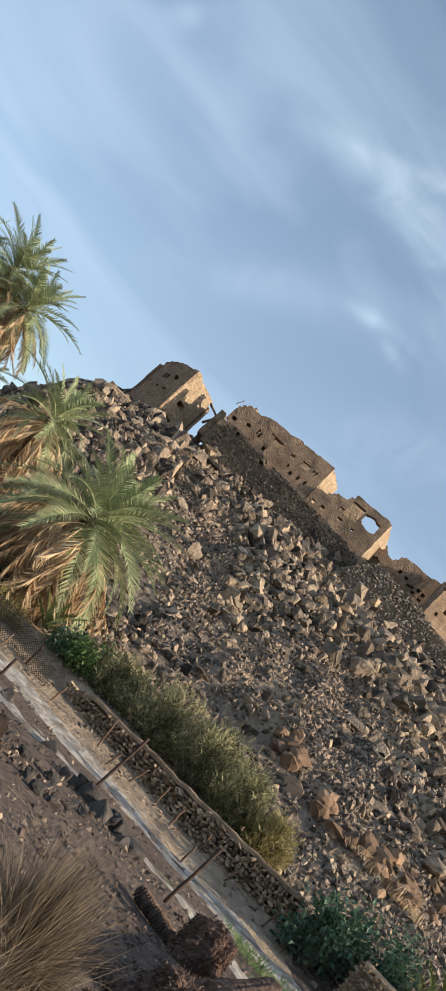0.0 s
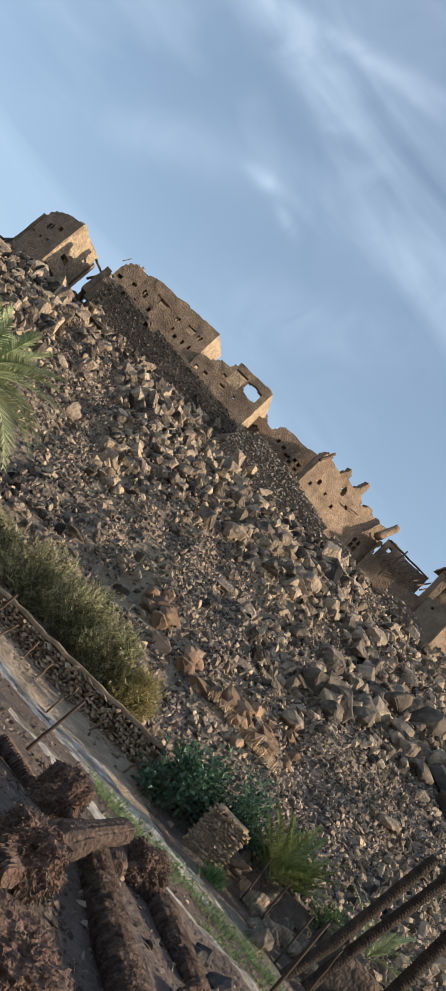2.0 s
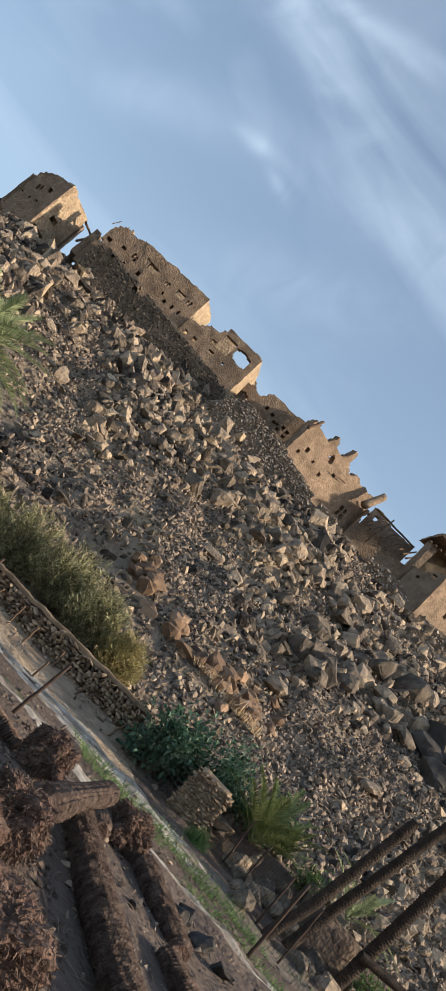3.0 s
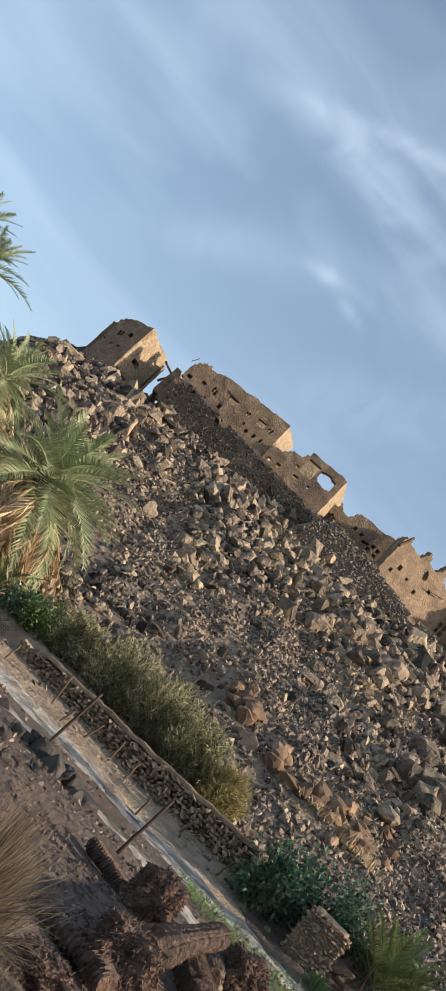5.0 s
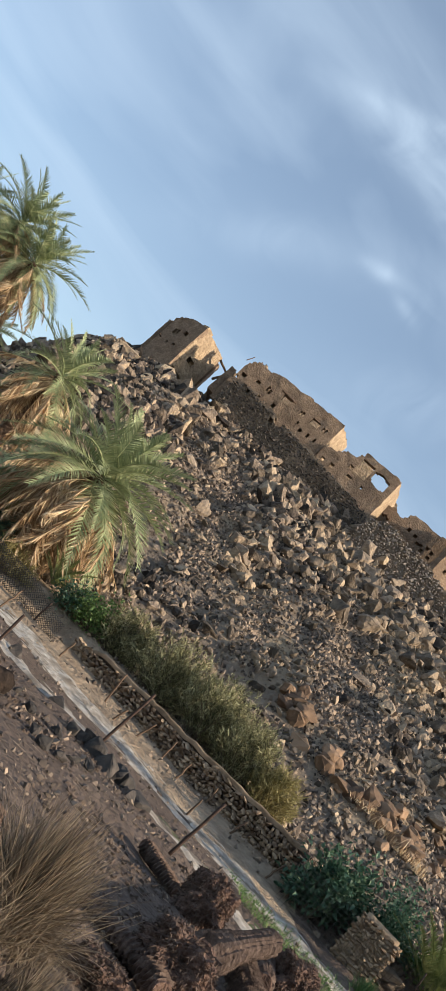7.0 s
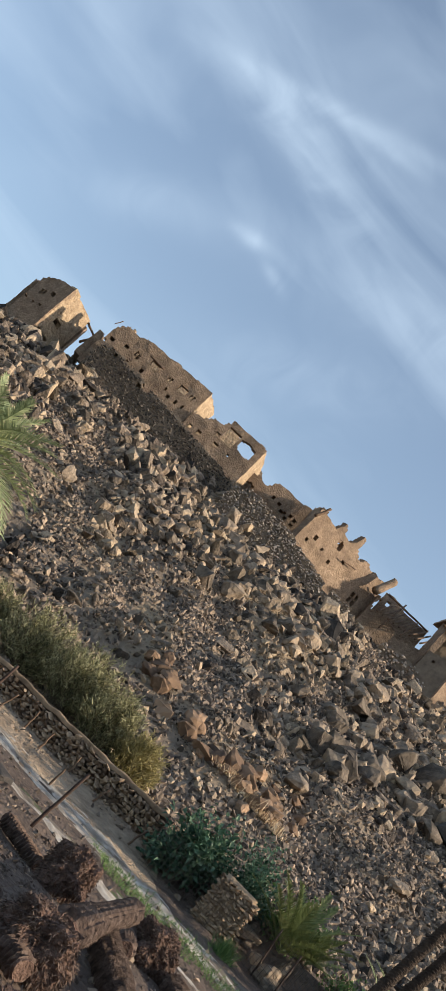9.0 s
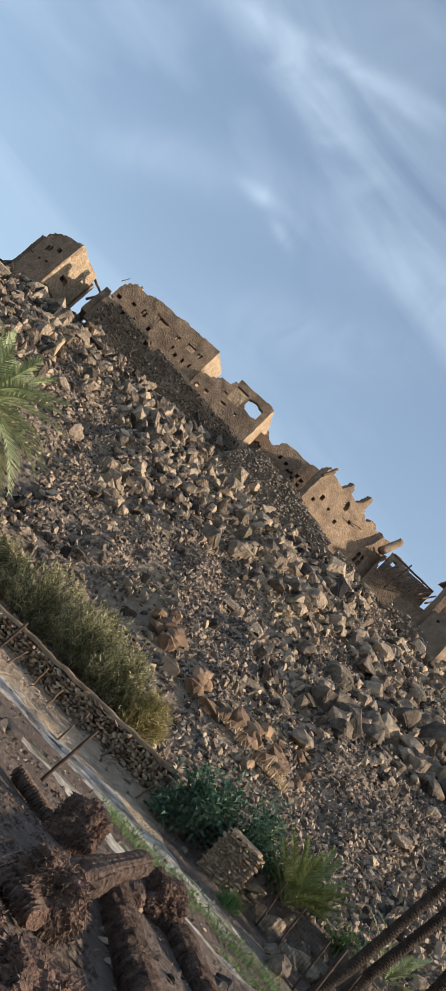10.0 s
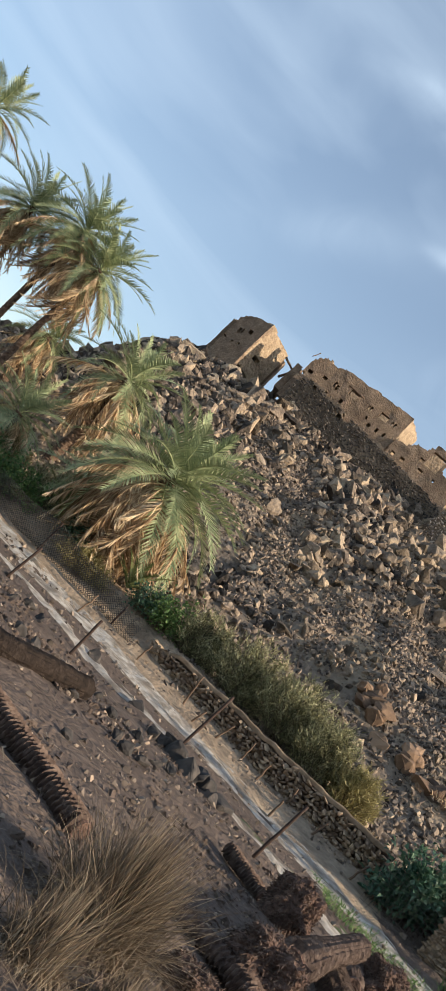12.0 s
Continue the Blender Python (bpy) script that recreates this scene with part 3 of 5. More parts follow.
def beam(name, parent, p, q, r, mat=TIMBER, label="", sides=7, crook=0.04):
    """A rough pole from p to q."""
    p, q = Vector(p), Vector(q)
    d = (q - p).normalized()
    s1 = d.orthogonal().normalized()
    s2 = d.cross(s1)
    V, F, n = [], [], 6
    for i in range(n + 1):
        c = p.lerp(q, i / n) + noise.noise_vector(p * 3 + Vector((i * 0.7, 0, 0))) * crook * (0 < i < n)
        rr = r * (1.08 - 0.16 * i / n)
        for k in range(sides):
            an = 2 * math.pi * k / sides
            V.append(c + (s1 * math.cos(an) + s2 * math.sin(an)) * rr * (1 + 0.12 * noise.noise(c * 9 + Vector((k, 0, 0)))))
            if i:
                o = (i - 1) * sides
                F.append([o + k, o + (k + 1) % sides, o + sides + (k + 1) % sides, o + sides + k])
    F += [list(range(sides))[::-1], [n * sides + k for k in range(sides)]]
    return part(name, (V, F), mat, parent, label, True)


def at3(a, e, y):
    return Vector((a * y, y, EYE + e * y))


def house(label, a=0.0, y=60.0, e=0.27):
    ob = new("ruined_house")
    return tagged(ob, label, "ruined house", "ruined houses along the ridge")


def slab(name, parent, corners, z, thick=0.2, mat=PLASTER, label=""):
    """An added, unseen mud roof or floor that darkens the openings, given by its plan corners."""
    bm = bmesh.new()
    lo = [bm.verts.new((*plan(*c), z)) for c in corners]
    f = bm.faces.new(lo)
    ex = bmesh.ops.extrude_face_region(bm, geom=[f])
    for v in ex["geom"]:
        if isinstance(v, bmesh.types.BMVert):
            v.co.z += thick
    bmesh.ops.subdivide_edges(bm, edges=bm.edges[:], cuts=4, use_grid_fill=True)
    bmesh.ops.recalc_face_normals(bm, faces=bm.faces[:])
    for v in bm.verts:
        v.co += noise.noise_vector(v.co * 1.6) * 0.06
    return part(name, bm, mat, parent, label)


# the square house at the ridge's end
h1 = house("small square mud-brick house with a broken end wall")
mud_wall("front_wall", h1, (-0.1455, 64.6), (-0.1155, 63.4), 0.222, [(-0.1455, 0.288), (-0.1437, 0.292), (-0.137, 0.298), (-0.126, 0.303), (-0.1155, 0.306)],
         [(-0.1365, 0.276, 0.23, 0.44), (-0.1335, 0.278, 0.17, 0.4), (-0.1265, 0.283, 0.33, 0.34), (-0.134, 0.262, 0.16, 0.16), (-0.127, 0.265, 0.2, 0.16)], seed=1, ragged=0.06)
mud_wall("end_wall", h1, (-0.115, 63.5), (-0.0805, 66.0), 0.25, [(-0.115, 0.307), (-0.108, 0.304), (-0.1, 0.301), (-0.093, 0.2985), (-0.086, 0.297), (-0.0805, 0.294)], [(-0.101, 0.2655, 0.9, 0.4, 1)], mat=LIT_PLASTER, label="broken end wall with sunlight put into its plaster colour", seed=2)
mud_wall("back_wall", h1, (-0.132, 67.5), (-0.078, 66.4), 0.23, [(-0.14, 0.283), (-0.10, 0.292), (-0.078, 0.286)], seed=3)
# unseen roof, added to keep the windows dark inside
slab("roof", h1, [(-0.142, 65.0), (-0.117, 63.9), (-0.086, 66.2), (-0.135, 67.4)], EYE + 0.286 * 64)
mud_wall("left_wall", h1, (-0.143, 65.0), (-0.135, 67.5), 0.22, [(-0.143, 0.282), (-0.132, 0.282)], seed=4)
beam("beam", h1, at3(-0.145, 0.262, 64.2), at3(-0.137, 0.258, 65), 0.05)
beam("beam", h1, at3(-0.072, 0.270, 65), at3(-0.066, 0.283, 65.5), 0.09)
beam("beam", h1, at3(-0.081, 0.291, 65), at3(-0.063, 0.284, 65.5), 0.08)

# the long house with two rows of openings
h2 = house("long two-storey mud house with broken parapet and empty windows")
mud_wall("front_wall", h2, (-0.061, 62.2), (0.0625, 60.6), 0.262,
         [(-0.061, 0.290), (-0.0605, 0.303), (-0.057, 0.316), (-0.05, 0.324), (-0.044, 0.322), (-0.036, 0.323), (-0.03, 0.326), (-0.018, 0.331), (0.008, 0.335), (0.036, 0.339), (0.0625, 0.342)],
         [(-0.001, 0.3145, 0.74, 0.5), (0.038, 0.320, 0.66, 0.48), (-0.052, 0.299, 0.39, 0.24), (-0.036, 0.305, 0.35, 0.24), (-0.0235, 0.308, 0.2, 0.4), (-0.020, 0.307, 0.2, 0.4),
          (0.0195, 0.316, 0.16, 0.32), (0.0225, 0.317, 0.16, 0.32), (0.0495, 0.321, 0.17, 0.36), (0.053, 0.322, 0.17, 0.36), (-0.057, 0.292, 0.2, 0.2),
          (-0.025, 0.294, 0.2, 0.24), (-0.007, 0.299, 0.27, 0.32), (0.025, 0.306, 0.16, 0.2), (0.032, 0.302, 0.23, 0.24), (0.042, 0.304, 0.17, 0.32), (0.051, 0.306, 0.17, 0.32)], seed=11)
mud_wall("end_wall", h2, (0.063, 60.7), (0.080, 64.0), 0.300, [(0.063, 0.341), (0.072, 0.335), (0.080, 0.328)], mat=LIT_PLASTER, label="end wall with low sun put into its plaster colour", seed=12, ragged=0.06)
mud_wall("back_wall", h2, (-0.06, 66.0), (0.076, 64.4), 0.262, [(-0.06, 0.285), (-0.045, 0.308), (-0.02, 0.322), (0.03, 0.329), (0.076, 0.322)], mat=LIT_PLASTER, label="inner wall seen through the windows, coloured pale as if lit", seed=13)
mud_wall("left_wall", h2, (-0.061, 62.6), (-0.058, 66), 0.26, [(-0.064, 0.298), (-0.056, 0.290)], seed=14)
mud_wall("inner_wall", h2, (-0.048, 63.6), (-0.035, 63.4), 0.29, [(-0.05, 0.318), (-0.045, 0.327), (-0.040, 0.325), (-0.035, 0.316)], mat=LIT_PLASTER, seed=15)
# unseen floor, added inside to darken the openings
slab("added_floor", h2, [(-0.056, 62.6), (0.060, 61.1), (0.074, 64.2), (-0.054, 65.8)], EYE + 0.3085 * 61.2)
beam("beam", h2, at3(-0.012, 0.3185, 60.9), at3(0.009, 0.3195, 60.7), 0.06)
beam("beam", h2, at3(-0.062, 0.312, 62), at3(-0.058, 0.321, 62), 0.03)

# the house with the open arch
h3 = house("mud house with two large broken arched windows")
mud_wall("front_wall", h3, (0.0635, 60.4), (0.150, 59.2), 0.270,
         [(0.0635, 0.312), (0.075, 0.316), (0.084, 0.325), (0.096, 0.328), (0.0985, 0.339), (0.104, 0.341), (0.116, 0.342), (0.13, 0.346), (0.150, 0.346)],
         [(0.111, 0.3245, 1.0, 1.15), (0.1325, 0.328, 1.25, 1.0, 1), (0.071, 0.299, 0.28, 0.3), (0.083, 0.301, 0.28, 0.3), (0.105, 0.306, 0.4, 0.25, 1), (0.123, 0.308, 0.2, 0.2), (0.099, 0.316, 0.3, 0.3)], seed=21, ragged=0.07)
mud_wall("end_wall", h3, (0.150, 59.3), (0.164, 62.5), 0.282, [(0.150, 0.345), (0.157, 0.335), (0.164, 0.318)], mat=LIT_PLASTER, label="end wall with low sun put into its plaster colour", seed=22, ragged=0.05)
mud_wall("back_wall", h3, (0.08, 63.0), (0.124, 62.6), 0.27, [(0.08, 0.315), (0.10, 0.335), (0.120, 0.337), (0.124, 0.30)], mat=LIT_PLASTER, seed=23)

# the set-back ruin with many small holes
h4 = house("set-back ruined mud wall full of small square holes")
mud_wall("front_wall", h4, (0.155, 61.0), (0.240, 60.0), 0.275,
         [(0.155, 0.318), (0.165, 0.322), (0.176, 0.318), (0.184, 0.331), (0.198, 0.335), (0.21, 0.334), (0.222, 0.336), (0.232, 0.34), (0.240, 0.342)],
         [(0.192, 0.3155, 0.24, 0.24), (0.2015, 0.315, 0.26, 0.26), (0.209, 0.311, 0.3, 0.2, 1), (0.213, 0.313, 0.2, 0.2), (0.2165, 0.3085, 0.24, 0.24), (0.2275, 0.3085, 0.24, 0.24), (0.2275, 0.315, 0.28, 0.28), (0.2205, 0.3155, 0.26, 0.26), (0.164, 0.300, 0.85, 1.0, 1)], seed=31)
# unseen back wall and roof, added so the small holes look dark
mud_wall("back_wall", h4, (0.172, 62.4), (0.238, 61.6), 0.275, [(0.172, 0.318), (0.20, 0.327), (0.238, 0.33)], seed=33)
slab("roof", h4, [(0.18, 61.2), (0.236, 60.5), (0.236, 61.8), (0.178, 62.5)], EYE + 0.321 * 60.6)
mud_wall("inner_wall", h4, (0.155, 62.6), (0.182, 62.4), 0.27, [(0.155, 0.322), (0.162, 0.327), (0.17, 0.318), (0.182, 0.315)], mat=LIT_PLASTER, seed=32)

# the sunlit house with horns of masonry left standing
h5 = house("sunlit mud house with jagged parapet horns and cross-barred window")
mud_wall("front_wall", h5, (0.2405, 55.4), (0.3565, 58.6), 0.262,
         [(0.2405, 0.352), (0.246, 0.354), (0.250, 0.350), (0.258, 0.348), (0.2665, 0.347), (0.2705, 0.351), (0.2735, 0.360), (0.2775, 0.359), (0.280, 0.349), (0.2905, 0.348), (0.2955, 0.354), (0.299, 0.3645), (0.3035, 0.363), (0.306, 0.347), (0.314, 0.341), (0.318, 0.347), (0.325, 0.347), (0.329, 0.343), (0.337, 0.346), (0.347, 0.345), (0.3565, 0.348)],
         [(0.252, 0.312, 0.26, 0.26), (0.258, 0.321, 0.3, 0.32), (0.285, 0.336, 0.55, 0.6, 1), (0.287, 0.3125, 0.28, 0.26), (0.272, 0.317, 0.2, 0.2), (0.300, 0.325, 0.3, 0.18), (0.3345, 0.3015, 0.3, 0.36), (0.3405, 0.3015, 0.3, 0.36), (0.3345, 0.309, 0.3, 0.36), (0.3405, 0.309, 0.3, 0.36)], seed=41, ragged=0.05, step=0.16)
mud_wall("side_wall", h5, (0.2405, 55.8), (0.234, 59.8), 0.27, [(0.241, 0.353), (0.233, 0.342)], seed=42, label="shaded side wall")
mud_wall("back_wall", h5, (0.25, 61.0), (0.345, 61.5), 0.262, [(0.25, 0.328), (0.29, 0.338), (0.345, 0.334)], seed=43)
# unseen roof, added so these windows stay dark
slab("roof", h5, [(0.244, 56.2), (0.352, 59.2), (0.346, 61.4), (0.25, 60.8)], EYE + 0.327 * 57)
beam("beam", h5, at3(0.240, 0.338, 55.0), at3(0.2475, 0.3565, 55.3), 0.10)
beam("beam", h5, at3(0.350, 0.331, 57.2), at3(0.3605, 0.357, 57.6), 0.28, mat=PLASTER, label="leaning mud pier")
beam("beam", h5, at3(0.298, 0.327, 56.6), at3(0.317, 0.331, 57.0), 0.04)

# the collapsed house with roof beams showing
h6 = house("collapsed mud house with fallen roof beams and dark openings")
mud_wall("front_wall", h6, (0.357, 58.0), (0.402, 57.6), 0.27, [(0.357, 0.334), (0.363, 0.333), (0.37, 0.325), (0.385, 0.319), (0.402, 0.318)], [(0.364, 0.322, 0.6, 0.9, 1), (0.377, 0.328, 0.45, 0.4), (0.39, 0.325, 0.6, 0.5, 1)], seed=51, ragged=0.16)
mud_wall("inner_wall", h6, (0.362, 60.2), (0.43, 58.6), 0.27, [(0.362, 0.341), (0.38, 0.342), (0.40, 0.341), (0.43, 0.348)], [(0.372, 0.332, 0.3, 0.4)], seed=52)
mud_wall("front_wall", h6, (0.402, 56.6), (0.447, 55.6), 0.27, [(0.402, 0.311), (0.412, 0.314), (0.425, 0.322), (0.447, 0.331)], seed=53, ragged=0.14)
for i in range(9):
    a0 = 0.368 + 0.008 * i
    beam("beam", h6, at3(a0, 0.318 + 0.0015 * i, 56.4), at3(a0 + 0.012, 0.338 + 0.001 * i, 58.8), 0.06)
beam("beam", h6, at3(0.383, 0.306, 56.4), at3(0.389, 0.348, 57.2), 0.06)
beam("beam", h6, at3(0.408, 0.318, 56.0), at3(0.414, 0.345, 57.0), 0.06)
beam("beam", h6, at3(0.365, 0.341, 57.6), at3(0.43, 0.346, 57.4), 0.07)

# the roofed house at the ridge's near end
h7 = house("roofed mud house with a dark open porch")
mud_wall("front_wall", h7, (0.446, 54.6), (0.4865, 53.6), 0.285, [(0.446, 0.333), (0.46, 0.338), (0.475, 0.352), (0.4865, 0.354)], [(0.4735, 0.343, 0.34, 0.34), (0.459, 0.327, 0.2, 0.2)], mat=MORTAR, seed=61, ragged=0.05)
mud_wall("side_wall", h7, (0.4865, 53.5), (0.60, 56.5), 0.27, [(0.4865, 0.354), (0.51, 0.360), (0.60, 0.38)], [(0.5185, 0.323, 0.36, 0.36), (0.55, 0.335, 0.36, 0.36)], seed=62, ragged=0.05)
mud_wall("back_wall", h7, (0.44, 58.0), (0.50, 57.2), 0.27, [(0.44, 0.364), (0.50, 0.372)], mat=MORTAR, seed=63)
mud_wall("pier", h7, (0.437, 56.4), (0.4445, 54.9), 0.28, [(0.437, 0.366), (0.4445, 0.366)], seed=64, ragged=0.03)
for i in range(6):
    beam("beam", h7, at3(0.440 + 0.008 * i, 0.367 + 0.0014 * i, 54.4), at3(0.438 + 0.008 * i, 0.366 + 0.001 * i, 58.0), 0.09)
roof = bmesh.new()
bmesh.ops.create_cube(roof, size=1.0, matrix=Matrix.Translation((0.464 * 56.4, 56.4, EYE + 0.3735 * 56.4)) @ Matrix.Rotation(-0.2, 4, "Z") @ Matrix.Diagonal((2.9, 4.0, 0.22, 1)))
bmesh.ops.subdivide_edges(roof, edges=roof.edges[:], cuts=5, use_grid_fill=True)
for v in roof.verts:
    v.co += noise.noise_vector(v.co * 1.7) * 0.12
part("roof", roof, PLASTER, h7, "flat mud roof on poles")


# ---- dry-stone walls under the houses ----
def stone_wall(label, A, B, low, top, size, thick=0.7, seed=0, mat=FIELDSTONE, holes=()):
    """A retaining wall of small field stones set in mud."""
    ob = tagged(new("retaining_wall"), label, "stone wall", "retaining walls on the ridge")
    core = mud_wall("core", ob, A, B, low, top, holes, thick, MORTAR, seed=seed, ragged=0.12, step=0.3)
    a, b = plan(*A), plan(*B)
    t = (b - a).normalized()
    nrm = Vector((t.y, -t.x))
    nrm = nrm if nrm.dot(-a) > 0 else -nrm
    L = (b - a).length
    pk, pz = [], []
    for be, e in top:
        k = (a.x - be * a.y) / (be * t.y - t.x)
        pk.append(k)
        pz.append(EYE + e * (a + t * k).y)
    gaps = []
    for h in holes:
        k = (a.x - h[0] * a.y) / (h[0] * t.y - t.x)
        gaps.append((k, EYE + h[1] * (a + t * k).y, h[2], h[3]))
    r = np.random.default_rng(seed)
    z0 = EYE + low * min(a.y, b.y)
    pl = []
    for zz in np.arange(z0, max(pz), size * 0.85):
        for uu in np.arange(0, L, size):
            u = uu + r.uniform(-0.4, 0.4) * size
            if any(abs(u - hk) < hw / 2 and abs(zz - hz) < hh / 2 for hk, hz, hw, hh in gaps):
                continue
            if zz < np.interp(u, pk, pz) + r.uniform(-0.1, 0.05):
                p = a + t * u + nrm * (0.02 + r.uniform(0, 0.06))
                pl.append((p.x, p.y, zz + r.uniform(-0.3, 0.3) * size))
    pl = np.array(pl)
    V, F = strew(pl, size * r.uniform(0.8, 1.45, len(pl)), PEBBLES, r, 0.5)
    part("stone_facing", (V, F), mat, ob)["kind"] = "stuff"
    return ob


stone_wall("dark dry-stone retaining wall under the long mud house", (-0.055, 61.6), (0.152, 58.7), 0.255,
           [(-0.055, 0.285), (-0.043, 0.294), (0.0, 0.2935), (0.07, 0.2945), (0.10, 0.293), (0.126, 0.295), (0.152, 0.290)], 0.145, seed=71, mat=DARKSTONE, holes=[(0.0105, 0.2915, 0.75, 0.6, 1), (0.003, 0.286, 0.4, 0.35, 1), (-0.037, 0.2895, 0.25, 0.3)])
stone_wall("grey dry-stone retaining wall of rounded stones", (0.152, 56.6), (0.345, 53.8), 0.262,
           [(0.152, 0.292), (0.163, 0.297), (0.172, 0.304), (0.235, 0.304), (0.262, 0.299), (0.29, 0.2955), (0.345, 0.296)], 0.165, seed=72, holes=[(0.3075, 0.2915, 0.6, 0.55)])
stone_wall("rough stone wall below the roofed house", (0.40, 55.0), (0.60, 52.6), 0.27,
           [(0.40, 0.300), (0.44, 0.306), (0.487, 0.300), (0.52, 0.305), (0.60, 0.32)], 0.24, seed=73)


# ---- blades, leaves, trunks ----
def blades(base, way, length, width, droop, rng, segs=3, side=None, taper=1.0):
    """Many thin curved strips. base, way: n x 3; length, width, droop: n. Gives vertices and quads."""
    n = len(base)
    way = way / np.linalg.norm(way, axis=1, keepdims=True)
    if side is None:
        side = np.cross(way, rng.normal(0, 1, (n, 3)))
    side = side / (np.linalg.norm(side, axis=1, keepdims=True) + 1e-9)
    V = []
    for k in range(segs + 1):
        t = k / segs
        c = base + way * (length * t)[:, None]
        c[:, 2] -= droop * t * t
        w = width * (1 - taper * t ** 1.6) * 0.5 + 0.0006
        V += [c - side * w[:, None], c + side * w[:, None]]
    V = np.stack(V, 1)
    o = np.arange(n)[:, None, None] * (2 * segs + 2)
    f = np.array([[2 * k, 2 * k + 1, 2 * k + 3, 2 * k + 2] for k in range(segs)])[None]
    return V.reshape(-1, 3), (o + f).reshape(-1, 4)


def leaves(base, way, length, width, rng):
    """Pointed leaves folded along the midrib."""
    n = len(base)
    way = way / np.linalg.norm(way, axis=1, keepdims=True)
    side = np.cross(way, rng.normal(0, 0.5, (n, 3)) + np.array([0, 0, 1.0]))
    side /= np.linalg.norm(side, axis=1, keepdims=True) + 1e-9
    up = np.cross(side, way)
    L, W = length[:, None], width[:, None]
    pts = [base, base + way * L * 0.45 - up * L * 0.05, base + way * L - up * L * 0.22,
           base + way * L * 0.42 + side * W * 0.5 + up * W * 0.18, base + way * L * 0.42 - side * W * 0.5 + up * W * 0.18]
    V = np.stack(pts, 1).reshape(-1, 3)
    o = np.arange(n)[:, None, None] * 5
    f = np.array([[0, 3, 1], [3, 2, 1], [0, 1, 4], [1, 2, 4]])[None]
    return V, (o + f).reshape(-1, 3)


def join(*vf):
    V, F, b = [], [], 0
    for v, f in vf:
        V.append(np.asarray(v, float))
        F += (np.asarray(f) + b).tolist()
        b += len(v)
    return np.concatenate(V), F


def tube(points, radii, sides=6):
    V, F = [], []
    for i, p in enumerate(points):
        p = Vector(p)
        d = (Vector(points[min(i + 1, len(points) - 1)]) - Vector(points[max(i - 1, 0)])).normalized()
        s1 = d.cross(Vector((0.13, 0.97, 0.2))).normalized()
        s2 = d.cross(s1)
        for k in range(sides):
            a = 2 * math.pi * k / sides
            V.append(p + (s1 * math.cos(a) + s2 * math.sin(a)) * radii[i])
            if i:
                o = (i - 1) * sides
                F.append([o + k, o + (k + 1) % sides, o + sides + (k + 1) % sides, o + sides + k])
    return np.array([v[:] for v in V]), F


def frond_mesh(name, mat, L, bend, spread, leaf, seed, count=40, dead=False):
    """One feather leaf along +x: the rib, and two rows of leaflets that rise in a V."""
    r = np.random.default_rng(seed)
    t = np.linspace(0, 1, 12)
    px, pz = L * (t - 0.12 * bend * t ** 3), -L * bend * t ** 2.2 * 0.5
    sway = L * 0.05 * np.sin(t * 3 + seed) * r.uniform(-1, 1)
    rib = tube(np.stack([px, sway, pz], -1).tolist(), (0.032 * (1 - 0.85 * t)).tolist(), 4)
    tt = np.repeat(np.linspace(0.1 if dead else 0.14, 0.995, count), 2)
    sg = np.tile([1.0, -1.0], count)
    tt = np.clip(tt + r.uniform(-0.006, 0.006, len(tt)), 0, 1)
    base = np.stack([np.interp(tt, t, px), np.interp(tt, t, sway), np.interp(tt, t, pz)], -1)
    tx, tz = np.interp(tt, t, np.gradient(px, t)), np.interp(tt, t, np.gradient(pz, t))
    tl = np.hypot(tx, tz)
    tx, tz = tx / tl, tz / tl
    jit = 0.07 if not dead else 0.2
    fwd = 0.55 + 0.6 * tt ** 2 + r.normal(0, jit, len(tt))
    rise = (0.32 if not dead else -0.25) + r.normal(0, jit, len(tt))
    way = np.stack([tx * fwd - tz * rise, sg * spread * r.uniform(0.9, 1.1, len(tt)), tz * fwd + tx * rise], -1)
    ln = leaf * (0.35 + 0.8 * np.sin(np.clip(tt * 0.95 + 0.1, 0, 1) * math.pi)) * r.uniform(0.88, 1.08, len(tt)) + 0.05
    wd = np.full(len(tt), 0.055 if not dead else 0.05)
    flat = np.stack([tx, -sg * 0.4, tz], -1) + r.normal(0, 0.12 if not dead else 0.5, (len(tt), 3))
    bl = blades(base, way, ln, wd, ln * (0.12 if not dead else 0.4), r, 2, side=flat)
    return mesh_of(name, *join(rib, bl), mat)


